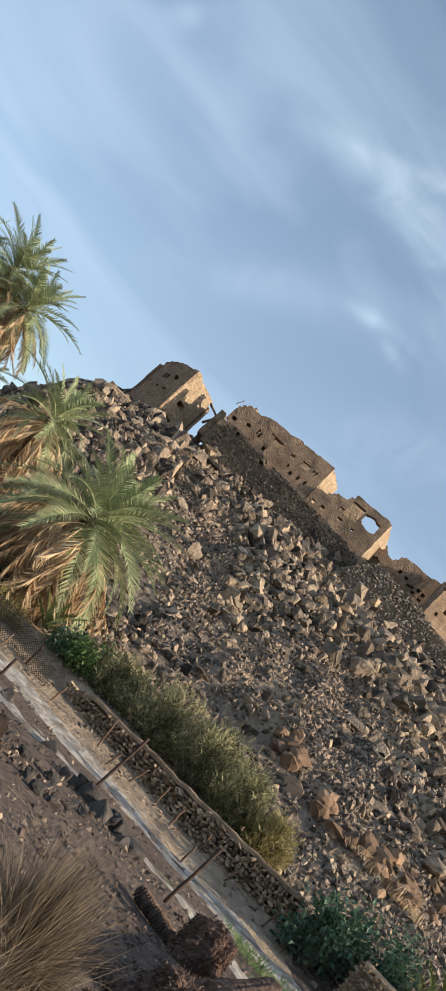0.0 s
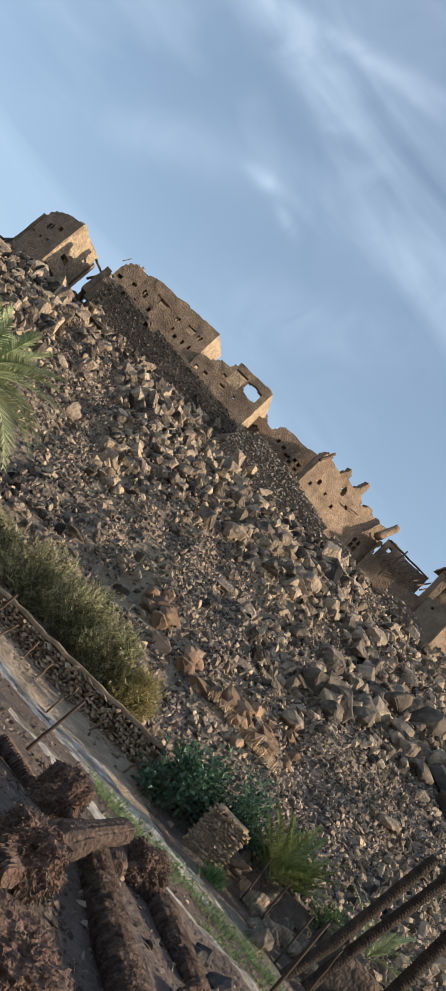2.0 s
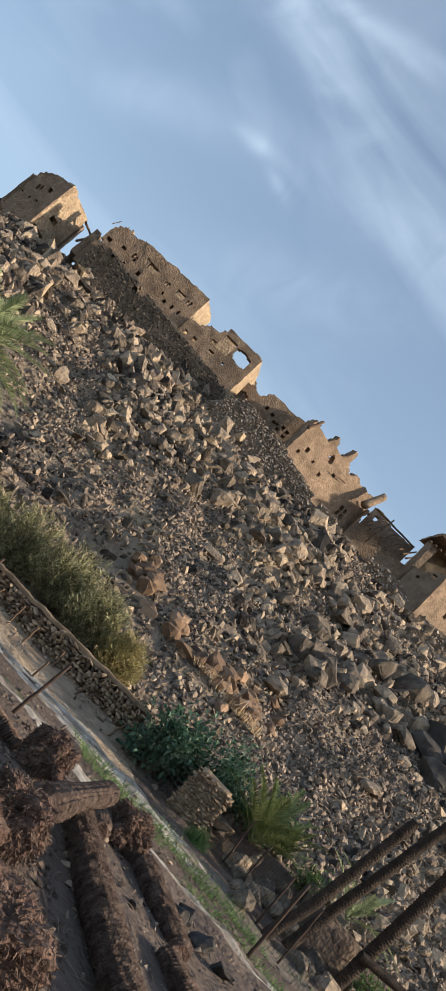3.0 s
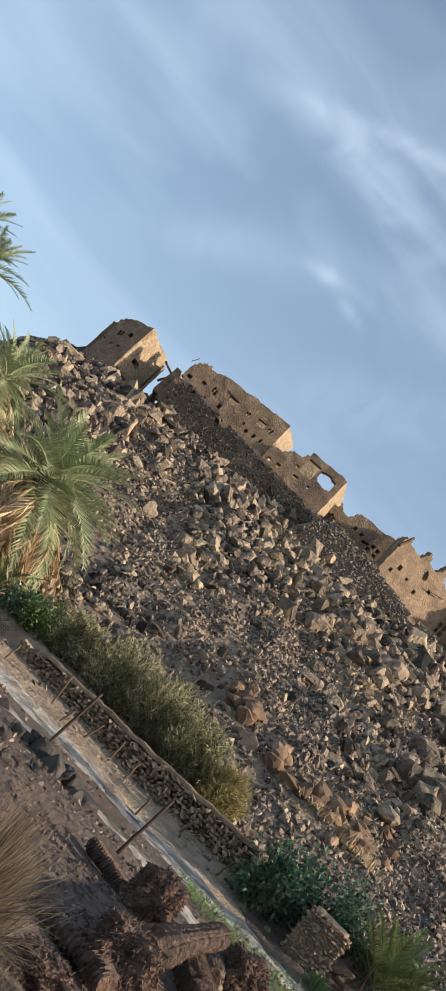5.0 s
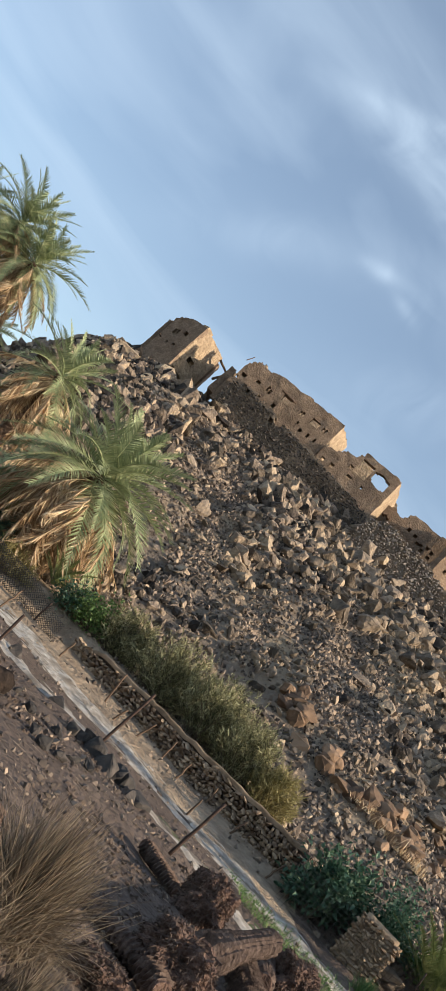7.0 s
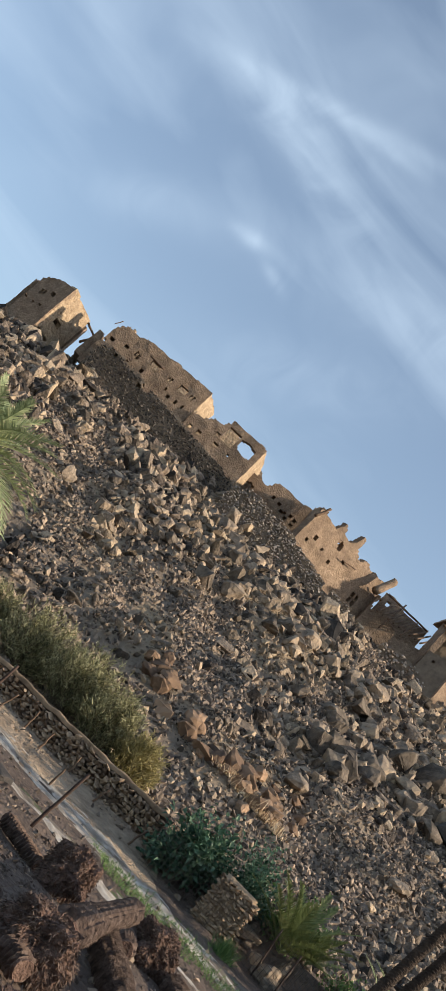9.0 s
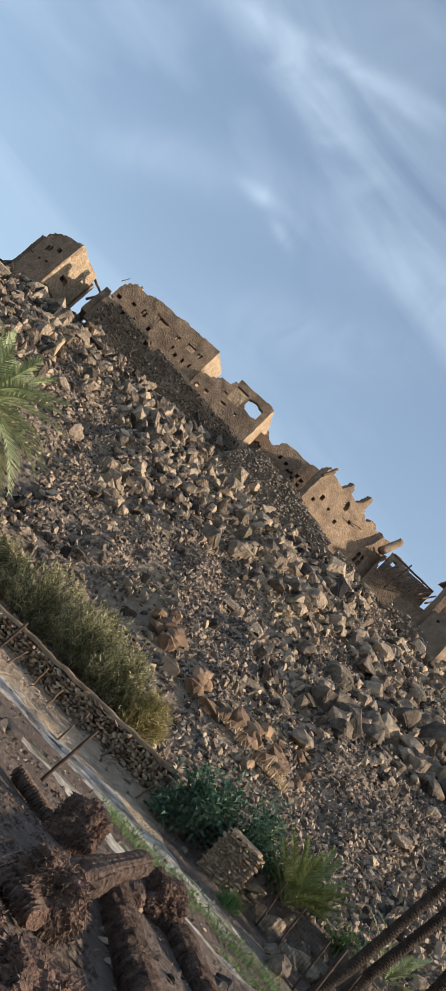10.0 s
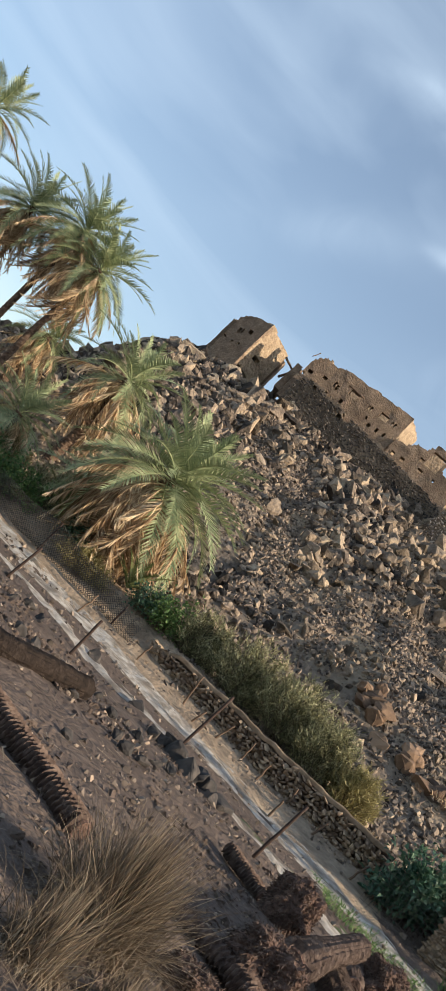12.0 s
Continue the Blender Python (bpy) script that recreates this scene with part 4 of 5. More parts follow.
def scaly_trunk(points, radii, ring=0.11, step=0.03, sides=18, rough=0.16, seed=0, stagger=0.5):
    """A palm stem with rows of old leaf bases."""
    P = [Vector(p) for p in points]
    seg = [0.0]
    for a, b in zip(P, P[1:]):
        seg.append(seg[-1] + (b - a).length)
    n = max(4, int(seg[-1] / step))
    pts, V, F = [], [], []
    for i in range(n + 1):
        s = seg[-1] * i / n
        pts.append(Vector([float(np.interp(s, seg, [p[c] for p in P])) for c in range(3)]))
    for i, p in enumerate(pts):
        s = seg[-1] * i / n
        d = (pts[min(i + 1, n)] - pts[max(i - 1, 0)]).normalized()
        s1 = d.cross(Vector((0.3, 0.1, 0.95)) if abs(d.z) < 0.8 else Vector((1, 0.1, 0))).normalized()
        s2 = d.cross(s1)
        r0 = float(np.interp(s, seg, radii))
        for k in range(sides):
            a = 2 * math.pi * k / sides
            ph = (s / ring + (stagger if (k // 2) % 2 else 0) + 0.22 * noise.noise(Vector((s * 3, k * 0.7, seed)))) % 1
            rr = r0 * (1 - rough * 0.5 + rough * ph ** 1.5 + 0.10 * noise.noise(p * 2.5 + Vector((math.cos(a), math.sin(a), seed))) + 0.05 * noise.noise(p * 14 + Vector((k, seed, 0))))
            V.append((p + (s1 * math.cos(a) + s2 * math.sin(a)) * rr)[:])
            if i:
                o = (i - 1) * sides
                F.append([o + k, o + (k + 1) % sides, o + sides + (k + 1) % sides, o + sides + k])
    m = len(V)
    V += [(pts[0] - (pts[1] - pts[0]) * 0.3)[:], (pts[-1] + (pts[-1] - pts[-2]) * 0.3)[:]]
    F += [[(k + 1) % sides, k, m] for k in range(sides)] + [[n * sides + k, n * sides + (k + 1) % sides, m + 1] for k in range(sides)]
    return V, F


GREEN = [frond_mesh("frond", FROND, 3.1, 0.28 + 0.2 * i, 0.85, 0.50, 200 + i, 36) for i in range(6)]
DEAD = [frond_mesh("dead_frond", DEADLEAF, 3.1, 0.55 + 0.22 * i, 0.16, 0.44, 230 + i, 54, True) for i in range(5)]
YOUNGF = [frond_mesh("frond", YOUNG, 3.1, 0.35 + 0.15 * i, 0.8, 0.42, 260 + i, 44) for i in range(4)]


def palm(head, foot, scale, green, dead, label, seed, r=0.2, meshes=GREEN, low=-25, group="date palms"):
    """A date palm: stem, green crown, and a skirt of dry hanging fronds."""
    rd = random.Random(seed)
    head, foot = Vector(head), Vector(foot)
    ob = thing("date_palm", foot, label, "palm tree", group)
    rel = head - foot
    mid = rel * 0.5 + Vector((rd.uniform(-0.15, 0.15), 0, 0))
    part("trunk", scaly_trunk([(0, 0, -0.3), mid[:], rel[:]], [r * 1.25, r, r * 1.05], 0.2, 0.06, 14, 0.25, seed), TRUNK, ob)
    for i in range(green):
        t = (i + 0.5) / green
        el = 84 - (84 - low) * t ** 0.85 + rd.uniform(-7, 7)
        az = i * 137.5 + rd.uniform(-12, 12)
        k = min(5, int(len(meshes) * (0.15 + 0.85 * t)))
        fr = new("frond", meshes[min(k, len(meshes) - 1)])
        fr.parent = ob
        sc = scale * rd.uniform(0.85, 1.08) * (0.8 + 0.2 * min(1, 2.5 * t))
        fr.matrix_local = Matrix.Translation(rel + Vector((0, 0, 0.12 - 0.25 * t))) @ pose(0, 0, 0, 0, -el, az) @ pose(0, 0, 0, rd.uniform(-25, 25)) @ Matrix.Diagonal((sc, sc, sc, 1))
    for i in range(dead):
        t = (i + 0.5) / dead
        el = -12 - 66 * t + rd.uniform(-9, 9)
        fr = new("dead_frond", DEAD[rd.randrange(len(DEAD))])
        fr.parent = ob
        sc = scale * rd.uniform(0.8, 1.15)
        fr.matrix_local = Matrix.Translation(rel + Vector((0, 0, -0.2 - 0.35 * t))) @ pose(0, 0, 0, 0, -el, i * 137.5 + rd.uniform(-15, 15)) @ pose(0, 0, 0, rd.uniform(-60, 60)) @ Matrix.Diagonal((sc, sc, sc, 1))
    return ob


def palm_at(a, e, y, *args, foot_dx=0.0, **kw):
    x = a * y
    return palm((x, y, EYE + e * y), (x + foot_dx, y + 0.2, G(x + foot_dx, y + 0.2)), *args, **kw)


palm_at(-0.074, 0.114, 32.5, 1.14, 62, 110, "large date palm with green crown and thick skirt of dead fronds", 1, r=0.26, low=-24)
palm_at(-0.180, 0.154, 40.0, 1.0, 34, 52, "date palm with drooping skirt of dry brown fronds", 2, r=0.22, low=-25)
palm_at(-0.328, 0.236, 42.0, 0.92, 46, 44, "tall date palm with slim trunk and dry hanging fronds", 3, r=0.15, foot_dx=0.3)
palm_at(-0.287, 0.216, 41.0, 0.92, 46, 50, "tall date palm with dense skirt of dead fronds", 4, r=0.15)
palm_at(-0.384, 0.213, 43.0, 0.92, 42, 44, "tall date palm with thin dry skirt", 5, r=0.15, foot_dx=-0.4)
palm_at(-0.492, 0.262, 43.0, 0.85, 32, 26, "tall date palm with full green crown", 6, r=0.2)
palm_at(-0.272, 0.128, 45.0, 0.72, 34, 40, "short date palm with dry skirt", 7, r=0.2)
palm_at(-0.235, 0.05, 36.0, 0.8, 30, 22, "young date palm in the grove's undergrowth", 8, r=0.2)
palm_at(-0.13, 0.045, 35.0, 0.75, 24, 34, "low date palm with many dead fronds", 9, r=0.2)


# ---- bushes ----
def bush(place, rx, ry, h, mat, label, seed, stems=170, sprigs=50, sprig=0.19, width=0.02, lean=(0, 0)):
    """A wispy bush: arching stems and very many fine sprigs."""
    r = np.random.default_rng(seed)
    ob = thing("bush", place, label, "bush")
    b = np.stack([r.normal(0, 0.22 * rx, stems), r.normal(0, 0.22 * ry, stems), np.full(stems, -0.1)], -1)
    an, out_ = r.uniform(0, 6.283, stems), r.uniform(0.05, 1.0, stems) ** 0.6
    tip = np.stack([np.cos(an) * rx * out_ + lean[0], np.sin(an) * ry * out_ + lean[1], h * np.sqrt(np.clip(1.08 - out_ ** 2, 0.05, 1)) * r.uniform(0.7, 1.05, stems)], -1)
    way = tip - b
    ln = np.linalg.norm(way, axis=1)
    part("stem_frame", join(blades(b, way, ln, np.full(stems, 0.02), ln * 0.08, r, 4)), TWIG, ob)
    t = r.uniform(0.18, 1.02, (stems, sprigs))
    base = b[:, None] + way[:, None] * t[..., None]
    base[..., 2] -= (ln * 0.08)[:, None] * t ** 2
    base = base.reshape(-1, 3) + r.normal(0, 0.05, (stems * sprigs, 3))
    w = np.repeat(way / ln[:, None], sprigs, 0) * 0.8 + r.normal(0, 0.6, (stems * sprigs, 3)) + np.array([0, 0, 0.25])
    n = len(base)
    part("foliage", join(blades(base, w, sprig * r.uniform(0.5, 1.4, n), np.full(n, width), np.full(n, 0.03), r, 2)), mat, ob)
    return ob


def bush_at(x, y, *args, **kw):
    return bush((x, y, G(x, y)), *args, **kw)


bush_at(2.0, 30.0, 1.3, 0.9, 1.7, TAMARISK, "olive-green wispy tamarisk bush behind the terrace wall", 301)
bush_at(3.7, 28.9, 1.5, 1.0, 2.3, TAMARISK, "tall olive-green tamarisk bush with fine twigs", 302, stems=210)
bush_at(5.3, 27.9, 1.5, 1.0, 2.3, TAMARISK, "dense grey-green tamarisk bush on the terrace", 303, stems=230)
bush_at(6.4, 27.0, 1.1, 0.8, 1.9, TAMARISK, "dark green tamarisk bush beside the rocks", 304)
bush_at(7.5, 26.3, 0.85, 0.7, 1.5, PALEBUSH, "yellowish dry bush at the wall's end", 305)
bush_at(-2.2, 31.0, 1.4, 0.8, 1.0, PALEBUSH, "low dry bush under the palms", 306, stems=110)
bush_at(-8.0, 36.5, 1.6, 1.0, 1.6, PALEBUSH, "dry yellow-green bush in the palm grove", 307)
bush_at(-11.5, 38.5, 1.8, 1.1, 2.0, TAMARISK, "dark bush in the palm grove", 308)


def shrub(place, r0, h, n, mat, label, seed, leaf=0.15, name="shrub"):
    """A leafy shrub: branches, and broad leaves in clumps with gaps."""
    r = np.random.default_rng(seed)
    ob = thing(name, place, label, "shrub")
    k = 46
    d = r.normal(0, 1, (k, 3))
    d[:, 2] = np.abs(d[:, 2]) * 0.9 + 0.15
    d /= np.linalg.norm(d, axis=1, keepdims=True)
    tips = d * np.array([r0, r0, h]) * r.uniform(0.55, 1.05, (k, 1))
    part("branch_frame", join(blades(np.zeros((k, 3)) + r.normal(0, 0.1, (k, 3)) * [1, 1, 0], tips, np.linalg.norm(tips, axis=1), np.full(k, 0.03), np.zeros(k), r, 3)), TWIG, ob)
    c = r.integers(0, k, n)
    t = r.uniform(0.35, 1.0, n)
    base = tips[c] * t[:, None] + r.normal(0, 0.13, (n, 3))
    w = d[c] * 0.6 + r.normal(0, 0.7, (n, 3)) + [0, 0, 0.1]
    part("foliage", join(leaves(base, w, leaf * r.uniform(0.6, 1.3, n), leaf * 0.62 * r.uniform(0.7, 1.2, n), r)), mat, ob)
    return ob


def shrub_at(x, y, *args, **kw):
    return shrub((x, y, G(x, y)), *args, **kw)


shrub_at(8.9, 22.9, 1.0, 1.9, 1500, BROADLEAF, "dark green broad-leaved shrub behind the wire fence", 321, leaf=0.2)
shrub_at(9.6, 23.4, 1.0, 1.9, 1400, BROADLEAF, "dense dark green broad-leaved shrub", 322, leaf=0.18)
shrub_at(10.9, 23.2, 1.2, 1.9, 2000, BROADLEAF, "dark green leafy shrub beside the stone pier", 323, leaf=0.13)
shrub_at(12.2, 22.7, 1.0, 1.5, 1500, HERB, "fresh green leafy shrub at the foot of the scree", 324, leaf=0.11)
shrub_at(0.7, 29.9, 0.9, 1.7, 1900, HERB, "green climbing shrub on the fence below the palm", 325, leaf=0.12)
shrub_at(0.0, 30.2, 0.8, 1.3, 1200, BROADLEAF, "dark green shrub below the palm", 326, leaf=0.12)
shrub_at(-6.6, 33.6, 1.3, 1.9, 1800, HERB, "tall green shrub at the grove's edge", 327, leaf=0.14)
shrub_at(-9.2, 35.2, 1.3, 2.2, 1500, BROADLEAF, "dark shrub among the palms", 328, leaf=0.15)
shrub_at(13.6, 21.6, 0.6, 0.8, 700, HERB, "small light green shrub by the palm stems", 329, leaf=0.1)
shrub_at(15.2, 19.3, 0.7, 0.9, 800, HERB, "small green shrub beside the leaning palms", 330, leaf=0.1)


shrub_at(-5.6, 33.4, 1.0, 1.5, 1500, HERB, "yellow-green leafy shrub behind the chain-link fence", 331, leaf=0.13)
shrub_at(-7.9, 34.6, 1.2, 2.0, 1700, HERB, "dense green shrub in the palm grove", 332, leaf=0.13)
shrub_at(-3.3, 32.4, 0.8, 1.1, 1000, BROADLEAF, "dark low shrub behind the fence", 333, leaf=0.12)
bush_at(-5.0, 34.5, 1.6, 1.0, 1.9, TAMARISK, "dark tangled bush between the palms", 309)
bush_at(-9.8, 37.5, 1.8, 1.1, 2.2, PALEBUSH, "tall dry bush between the palms", 310)
bush_at(-3.6, 33.2, 1.3, 0.8, 1.5, PALEBUSH, "dry tangled bush under the big palm", 311)
bush_at(-13.5, 40.0, 2.0, 1.2, 2.6, TAMARISK, "tall dark bush at the grove's back", 312)


def young_palm(x, y, z, n, scale, label, seed, meshes):
    rd = random.Random(seed)
    ob = thing("young_palm", (x, y, z), label, "palm shoot")
    for i in range(n):
        fr = new("frond", meshes[i % len(meshes)])
        fr.parent = ob
        sc = scale * rd.uniform(0.7, 1.1)
        fr.matrix_local = pose(0, 0, 0, 0, -rd.uniform(28, 80), i * 137.5) @ Matrix.Diagonal((sc, sc, sc, 1))
    return ob


young_palm(11.8, 21.8, G(11.8, 21.8) + 0.5, 26, 0.6, "young palm shoot with yellow-green fronds", 341, YOUNGF)
young_palm(12.6, 21.9, G(12.6, 21.9) + 0.2, 14, 0.4, "small bright palm shoot", 342, YOUNGF)
young_palm(14.6, 21.0, G(14.6, 21.0) + 0.3, 14, 0.5, "grey-green palm shoot beside the leaning stems", 343, GREEN)
young_palm(-4.3, 33.6, G(-4.3, 33.6) + 0.3, 18, 0.6, "young palm shoot at the grove's edge", 344, YOUNGF)
young_palm(-0.9, 31.2, G(-0.9, 31.2) + 0.2, 14, 0.5, "young palm shoot under the big palm", 345, YOUNGF)


# ---- grass ----
def tussock(place, n, length, spread, mat, label, seed, width=0.006, droop=0.5, lean=(0, 0, 0), name="grass_tussock"):
    r = np.random.default_rng(seed)
    ob = thing(name, place, label, "grass")
    rad, an = np.abs(r.normal(0, spread * 0.16, n)), r.uniform(0, 6.283, n)
    b = np.stack([rad * np.cos(an), rad * np.sin(an), np.full(n, -0.03)], -1)
    th = r.uniform(0, 6.283, n)
    fl = np.abs(r.normal(0, 0.55, n))
    way = np.stack([np.cos(th) * fl, np.sin(th) * fl, np.ones(n)], -1) + np.array(lean)
    ln = length * r.uniform(0.45, 1.1, n)
    dr = ln * droop * r.uniform(0.3, 1.5, n) * (0.4 + fl)
    for k in range(6):
        m = (th * 6 / 6.284).astype(int) == k
        part("grass_clump", join(blades(b[m], way[m], ln[m], np.full(m.sum(), width), dr[m], r, 5)), mat, ob)["kind"] = "stuff"
    return ob


tussock((1.38, 7.75, G(1.38, 7.75)), 4200, 1.3, 1.1, STRAW, "big tussock of dry straw-coloured grass", 351, 0.007, 0.45)
tussock((0.95, 6.5, G(0.95, 6.5)), 1300, 0.85, 0.9, STRAW, "dry grey-brown grass tussock with drooping blades", 352, 0.006, 0.8)
tussock((1.7, 6.7, G(1.7, 6.7)), 800, 0.6, 0.8, STRAW, "flattened dry grass tussock", 353, 0.006, 0.9)
for k, (gx_, gy_, gn, gl) in enumerate([(9.3, 24.6, 300, 0.9), (9.9, 24.3, 300, 0.9), (10.6, 24.1, 320, 0.8), (11.2, 23.9, 260, 0.7), (8.2, 25.4, 260, 0.7), (8.0, 24.6, 220, 0.6), (12.0, 23.4, 200, 0.6)]):
    tussock((gx_, gy_, G(gx_, gy_)), gn, gl * 0.6, 2.0, DEADLEAF, "bleached dry grass at the foot of the scree", 360 + k, 0.016, 0.7)
tussock((10.25, 20.7, G(10.25, 20.7)), 700, 0.6, 0.9, HERB, "small bright green plant tuft near the channel", 371, 0.014, 0.2, name="green_tuft")
for k in range(10):
    gp = on_ground(0.356 + 0.0105 * k, 0.073 - 0.0007 * k + 0.002 * (k % 3 - 1))
    tussock((gp.x, gp.y, gp.z + 0.05), 130, 0.5, 1.6, DEADLEAF, "bleached straw tuft on the scree slope", 380 + k, 0.022, 0.7)
r_ = np.random.default_rng(5)
gn = 7000
gxs = r_.uniform(6.5, 15, gn)
gss = r_.normal(24.4, np.interp(gxs, [3, 9], [0.4, 0.8]), gn)
gys = gss - 0.65 * gxs
gb = np.stack([gxs, gys, height(gxs, gys) + 0.06], -1)
gk = fbm(gxs / 1.2, gss / 0.6, 77, 3) > np.interp(gxs, [6.5, 9.5], [0.66, 0.46])
stuff("channel_grass", blades(gb[gk], r_.normal(0, 0.5, (gk.sum(), 3)) + [0, 0, 1], r_.uniform(0.06, 0.2, gk.sum()), np.full(gk.sum(), 0.014), np.full(gk.sum(), 0.03), r_, 2), HERB, "short green grass growing along the damp channel", "grass")


# ---- fallen palm trunks and root masses ----
def log(points, radii, label, seed, ring=0.075, mat=DEADWOOD):
    ob = tagged(new("fallen_palm_trunk"), label, "palm trunk", "fallen palm trunks")
    part("bark", scaly_trunk(points, radii, ring, 0.0125, 24, 0.42, seed, 0.2), mat, ob)
    for p, q, r0 in ((points[0], points[1], radii[0]), (points[-1], points[-2], radii[-1])):
        d = (Vector(p) - Vector(q)).normalized()
        bm = bmesh.new()
        bmesh.ops.create_cone(bm, cap_ends=True, segments=18, radius1=r0 * 0.9, radius2=r0 * 0.82, depth=0.05, matrix=Matrix.Translation(Vector(p) + d * 0.012) @ d.to_track_quat("Z", "Y").to_matrix().to_4x4())
        for v in bm.verts:
            v.co += noise.noise_vector(v.co * 7) * 0.02
        part("cut_end", bm, FIBRE, ob, "ragged cut end of the trunk")
    return ob


log([(5.27, 13.9, 0.30), (5.1, 11.2, 0.22), (4.93, 8.7, 0.18), (4.78, 6.3, 0.18)], [0.25, 0.22, 0.18, 0.18], "long fallen palm trunk with rings of leaf scars", 1)
log([(7.18, 15.1, 0.34), (7.1, 12.3, 0.22)], [0.21, 0.17], "fallen palm trunk lying on the channel bank", 2)
log([(6.55, 11.5, 0.2), (6.72, 8.6, 0.17)], [0.16, 0.16], "short fallen palm trunk on the sand", 3)
log([(3.75, 10.9, 0.46), (4.5, 12.3, 0.66), (5.42, 13.95, 0.86)], [0.24, 0.17, 0.16], "palm trunk propped between two root masses", 4)
log([(-1.8, 13.6, 0.16), (-1.1, 14.8, 0.18), (0.2, 17.7, 0.3)], [0.2, 0.2, 0.19], "dark fallen palm trunk on bare sand, shade put into its colour", 5, mat=SHADED_STEM)
log([(-1.1, 11.6, 0.14), (-0.4, 10.9, 0.15), (0.98, 9.65, 0.15)], [0.17, 0.16, 0.15], "fallen palm trunk running into dry grass", 6)
log([(3.7, 16.2, 0.28), (4.3, 15.2, 0.24)], [0.13, 0.12], "short palm log beside a root mass", 7)
log([(6.1, 14.9, 0.3), (6.35, 16.2, 0.38)], [0.16, 0.2], "cut palm trunk end with pale face", 8)
log([(2.4, 10.6, 0.1), (3.1, 10.1, 0.16), (3.3, 9.7, 0.18)], [0.09, 0.12, 0.14], "short crooked palm stem beside a root mass", 9)


def root_mass(place, size, label, seed, n=4200, fibre=0.065):
    """A lump of matted palm roots and fibre."""
    r = np.random.default_rng(seed)
    ob = thing("palm_root_mass", place, label, "palm stump", "uprooted palm stumps")
    bm = bmesh.new()
    bmesh.ops.create_icosphere(bm, subdivisions=5, radius=1.0)
    for v in bm.verts:
        c = v.co.copy()
        q = c * 1.3 + Vector((seed, 0, 0))
        box = max(abs(c.x), abs(c.y), abs(c.z)) ** -0.45
        k = box * (0.9 + 0.3 * noise.noise(q) + 0.16 * noise.noise(q * 2.7) + 0.10 * noise.noise(q * 7) + 0.06 * noise.noise(q * 15))
        v.co = Vector((c.x * size[0], c.y * size[1], c.z * size[2])) * k
    pts = np.array([v.co[:] for v in bm.verts])
    part("core", bm, FIBRE, ob)
    i = r.integers(0, len(pts), n)
    b = pts[i] * 0.98
    w = pts[i] / np.array(size) + r.normal(0, 0.9, (n, 3)) + [0, 0, -0.3]
    part("fibre_mat", join(blades(b, w, fibre * r.uniform(0.4, 1.4, n), np.full(n, 0.017), np.full(n, 0.02), r, 2)), DEADWOOD, ob)
    return ob


root_mass((4.54, 14.6, 0.52), (0.40, 0.42, 0.46), "upright dark brown stump matted with fibre", 1)
root_mass((3.42, 10.35, 0.34), (0.46, 0.44, 0.38), "dark brown root mass of an uprooted palm", 2, 5200)
root_mass((6.72, 15.5, 0.52), (0.42, 0.42, 0.42), "fibrous palm stump lying on its side", 3)
root_mass((2.95, 7.3, 0.16), (0.58, 0.55, 0.36), "reddish brown mound of rotting palm fibre", 4, 4200)
root_mass((2.45, 8.6, 0.08), (0.3, 0.4, 0.2), "flat heap of palm fibre beside dry grass", 5)


# ---- poles, stakes, fences ----
def iron_pole(foot, top, r=0.036):
    ob = beam("fence_pole", None, foot, top, r, IRON, sides=8, crook=0.01)
    return tagged(ob, "thin rusty iron fence pole standing in the ground", "fence pole", "iron poles beside the channel")


for f_, t_ in [((-2.88, 23.24), (-2.77, 1.31)), ((-0.48, 21.2), (-0.5, 1.2)), ((2.59, 21.2), (2.68, 2.05)), ((4.47, 17.84), (4.58, 1.62))]:
    iron_pole((f_[0], f_[1], G(*f_) - 0.1), (t_[0], f_[1], t_[1]))
for x0, y0, x1, z1 in [(2.57, 26.5, 2.42, 1.85), (2.85, 25.54, 3.02, 1.26), (3.68, 26.1, 3.89, 1.51), (4.59, 25.86, 4.55, 1.6), (5.05, 25.12, 5.1, 1.49), (5.44, 23.12, 5.46, 1.16), (6.06, 25.12, 6.01, 1.55),
                       (6.79, 24.24, 6.9, 1.53), (7.24, 24.96, 7.3, 2.0), (7.78, 23.16, 7.99, 1.5), (0.81, 27.04, 0.86, 1.43), (-1.3, 27.6, -1.2, 1.35), (8.4, 22.9, 8.45, 1.6)]:
    tagged(beam("wooden_stake", None, (x0, y0, G(x0, y0) - 0.1), (x1, y0, z1), 0.028, TIMBER, sides=6, crook=0.05), "weathered thin wooden stake on the channel bank", "stake", "wooden stakes on the bank")


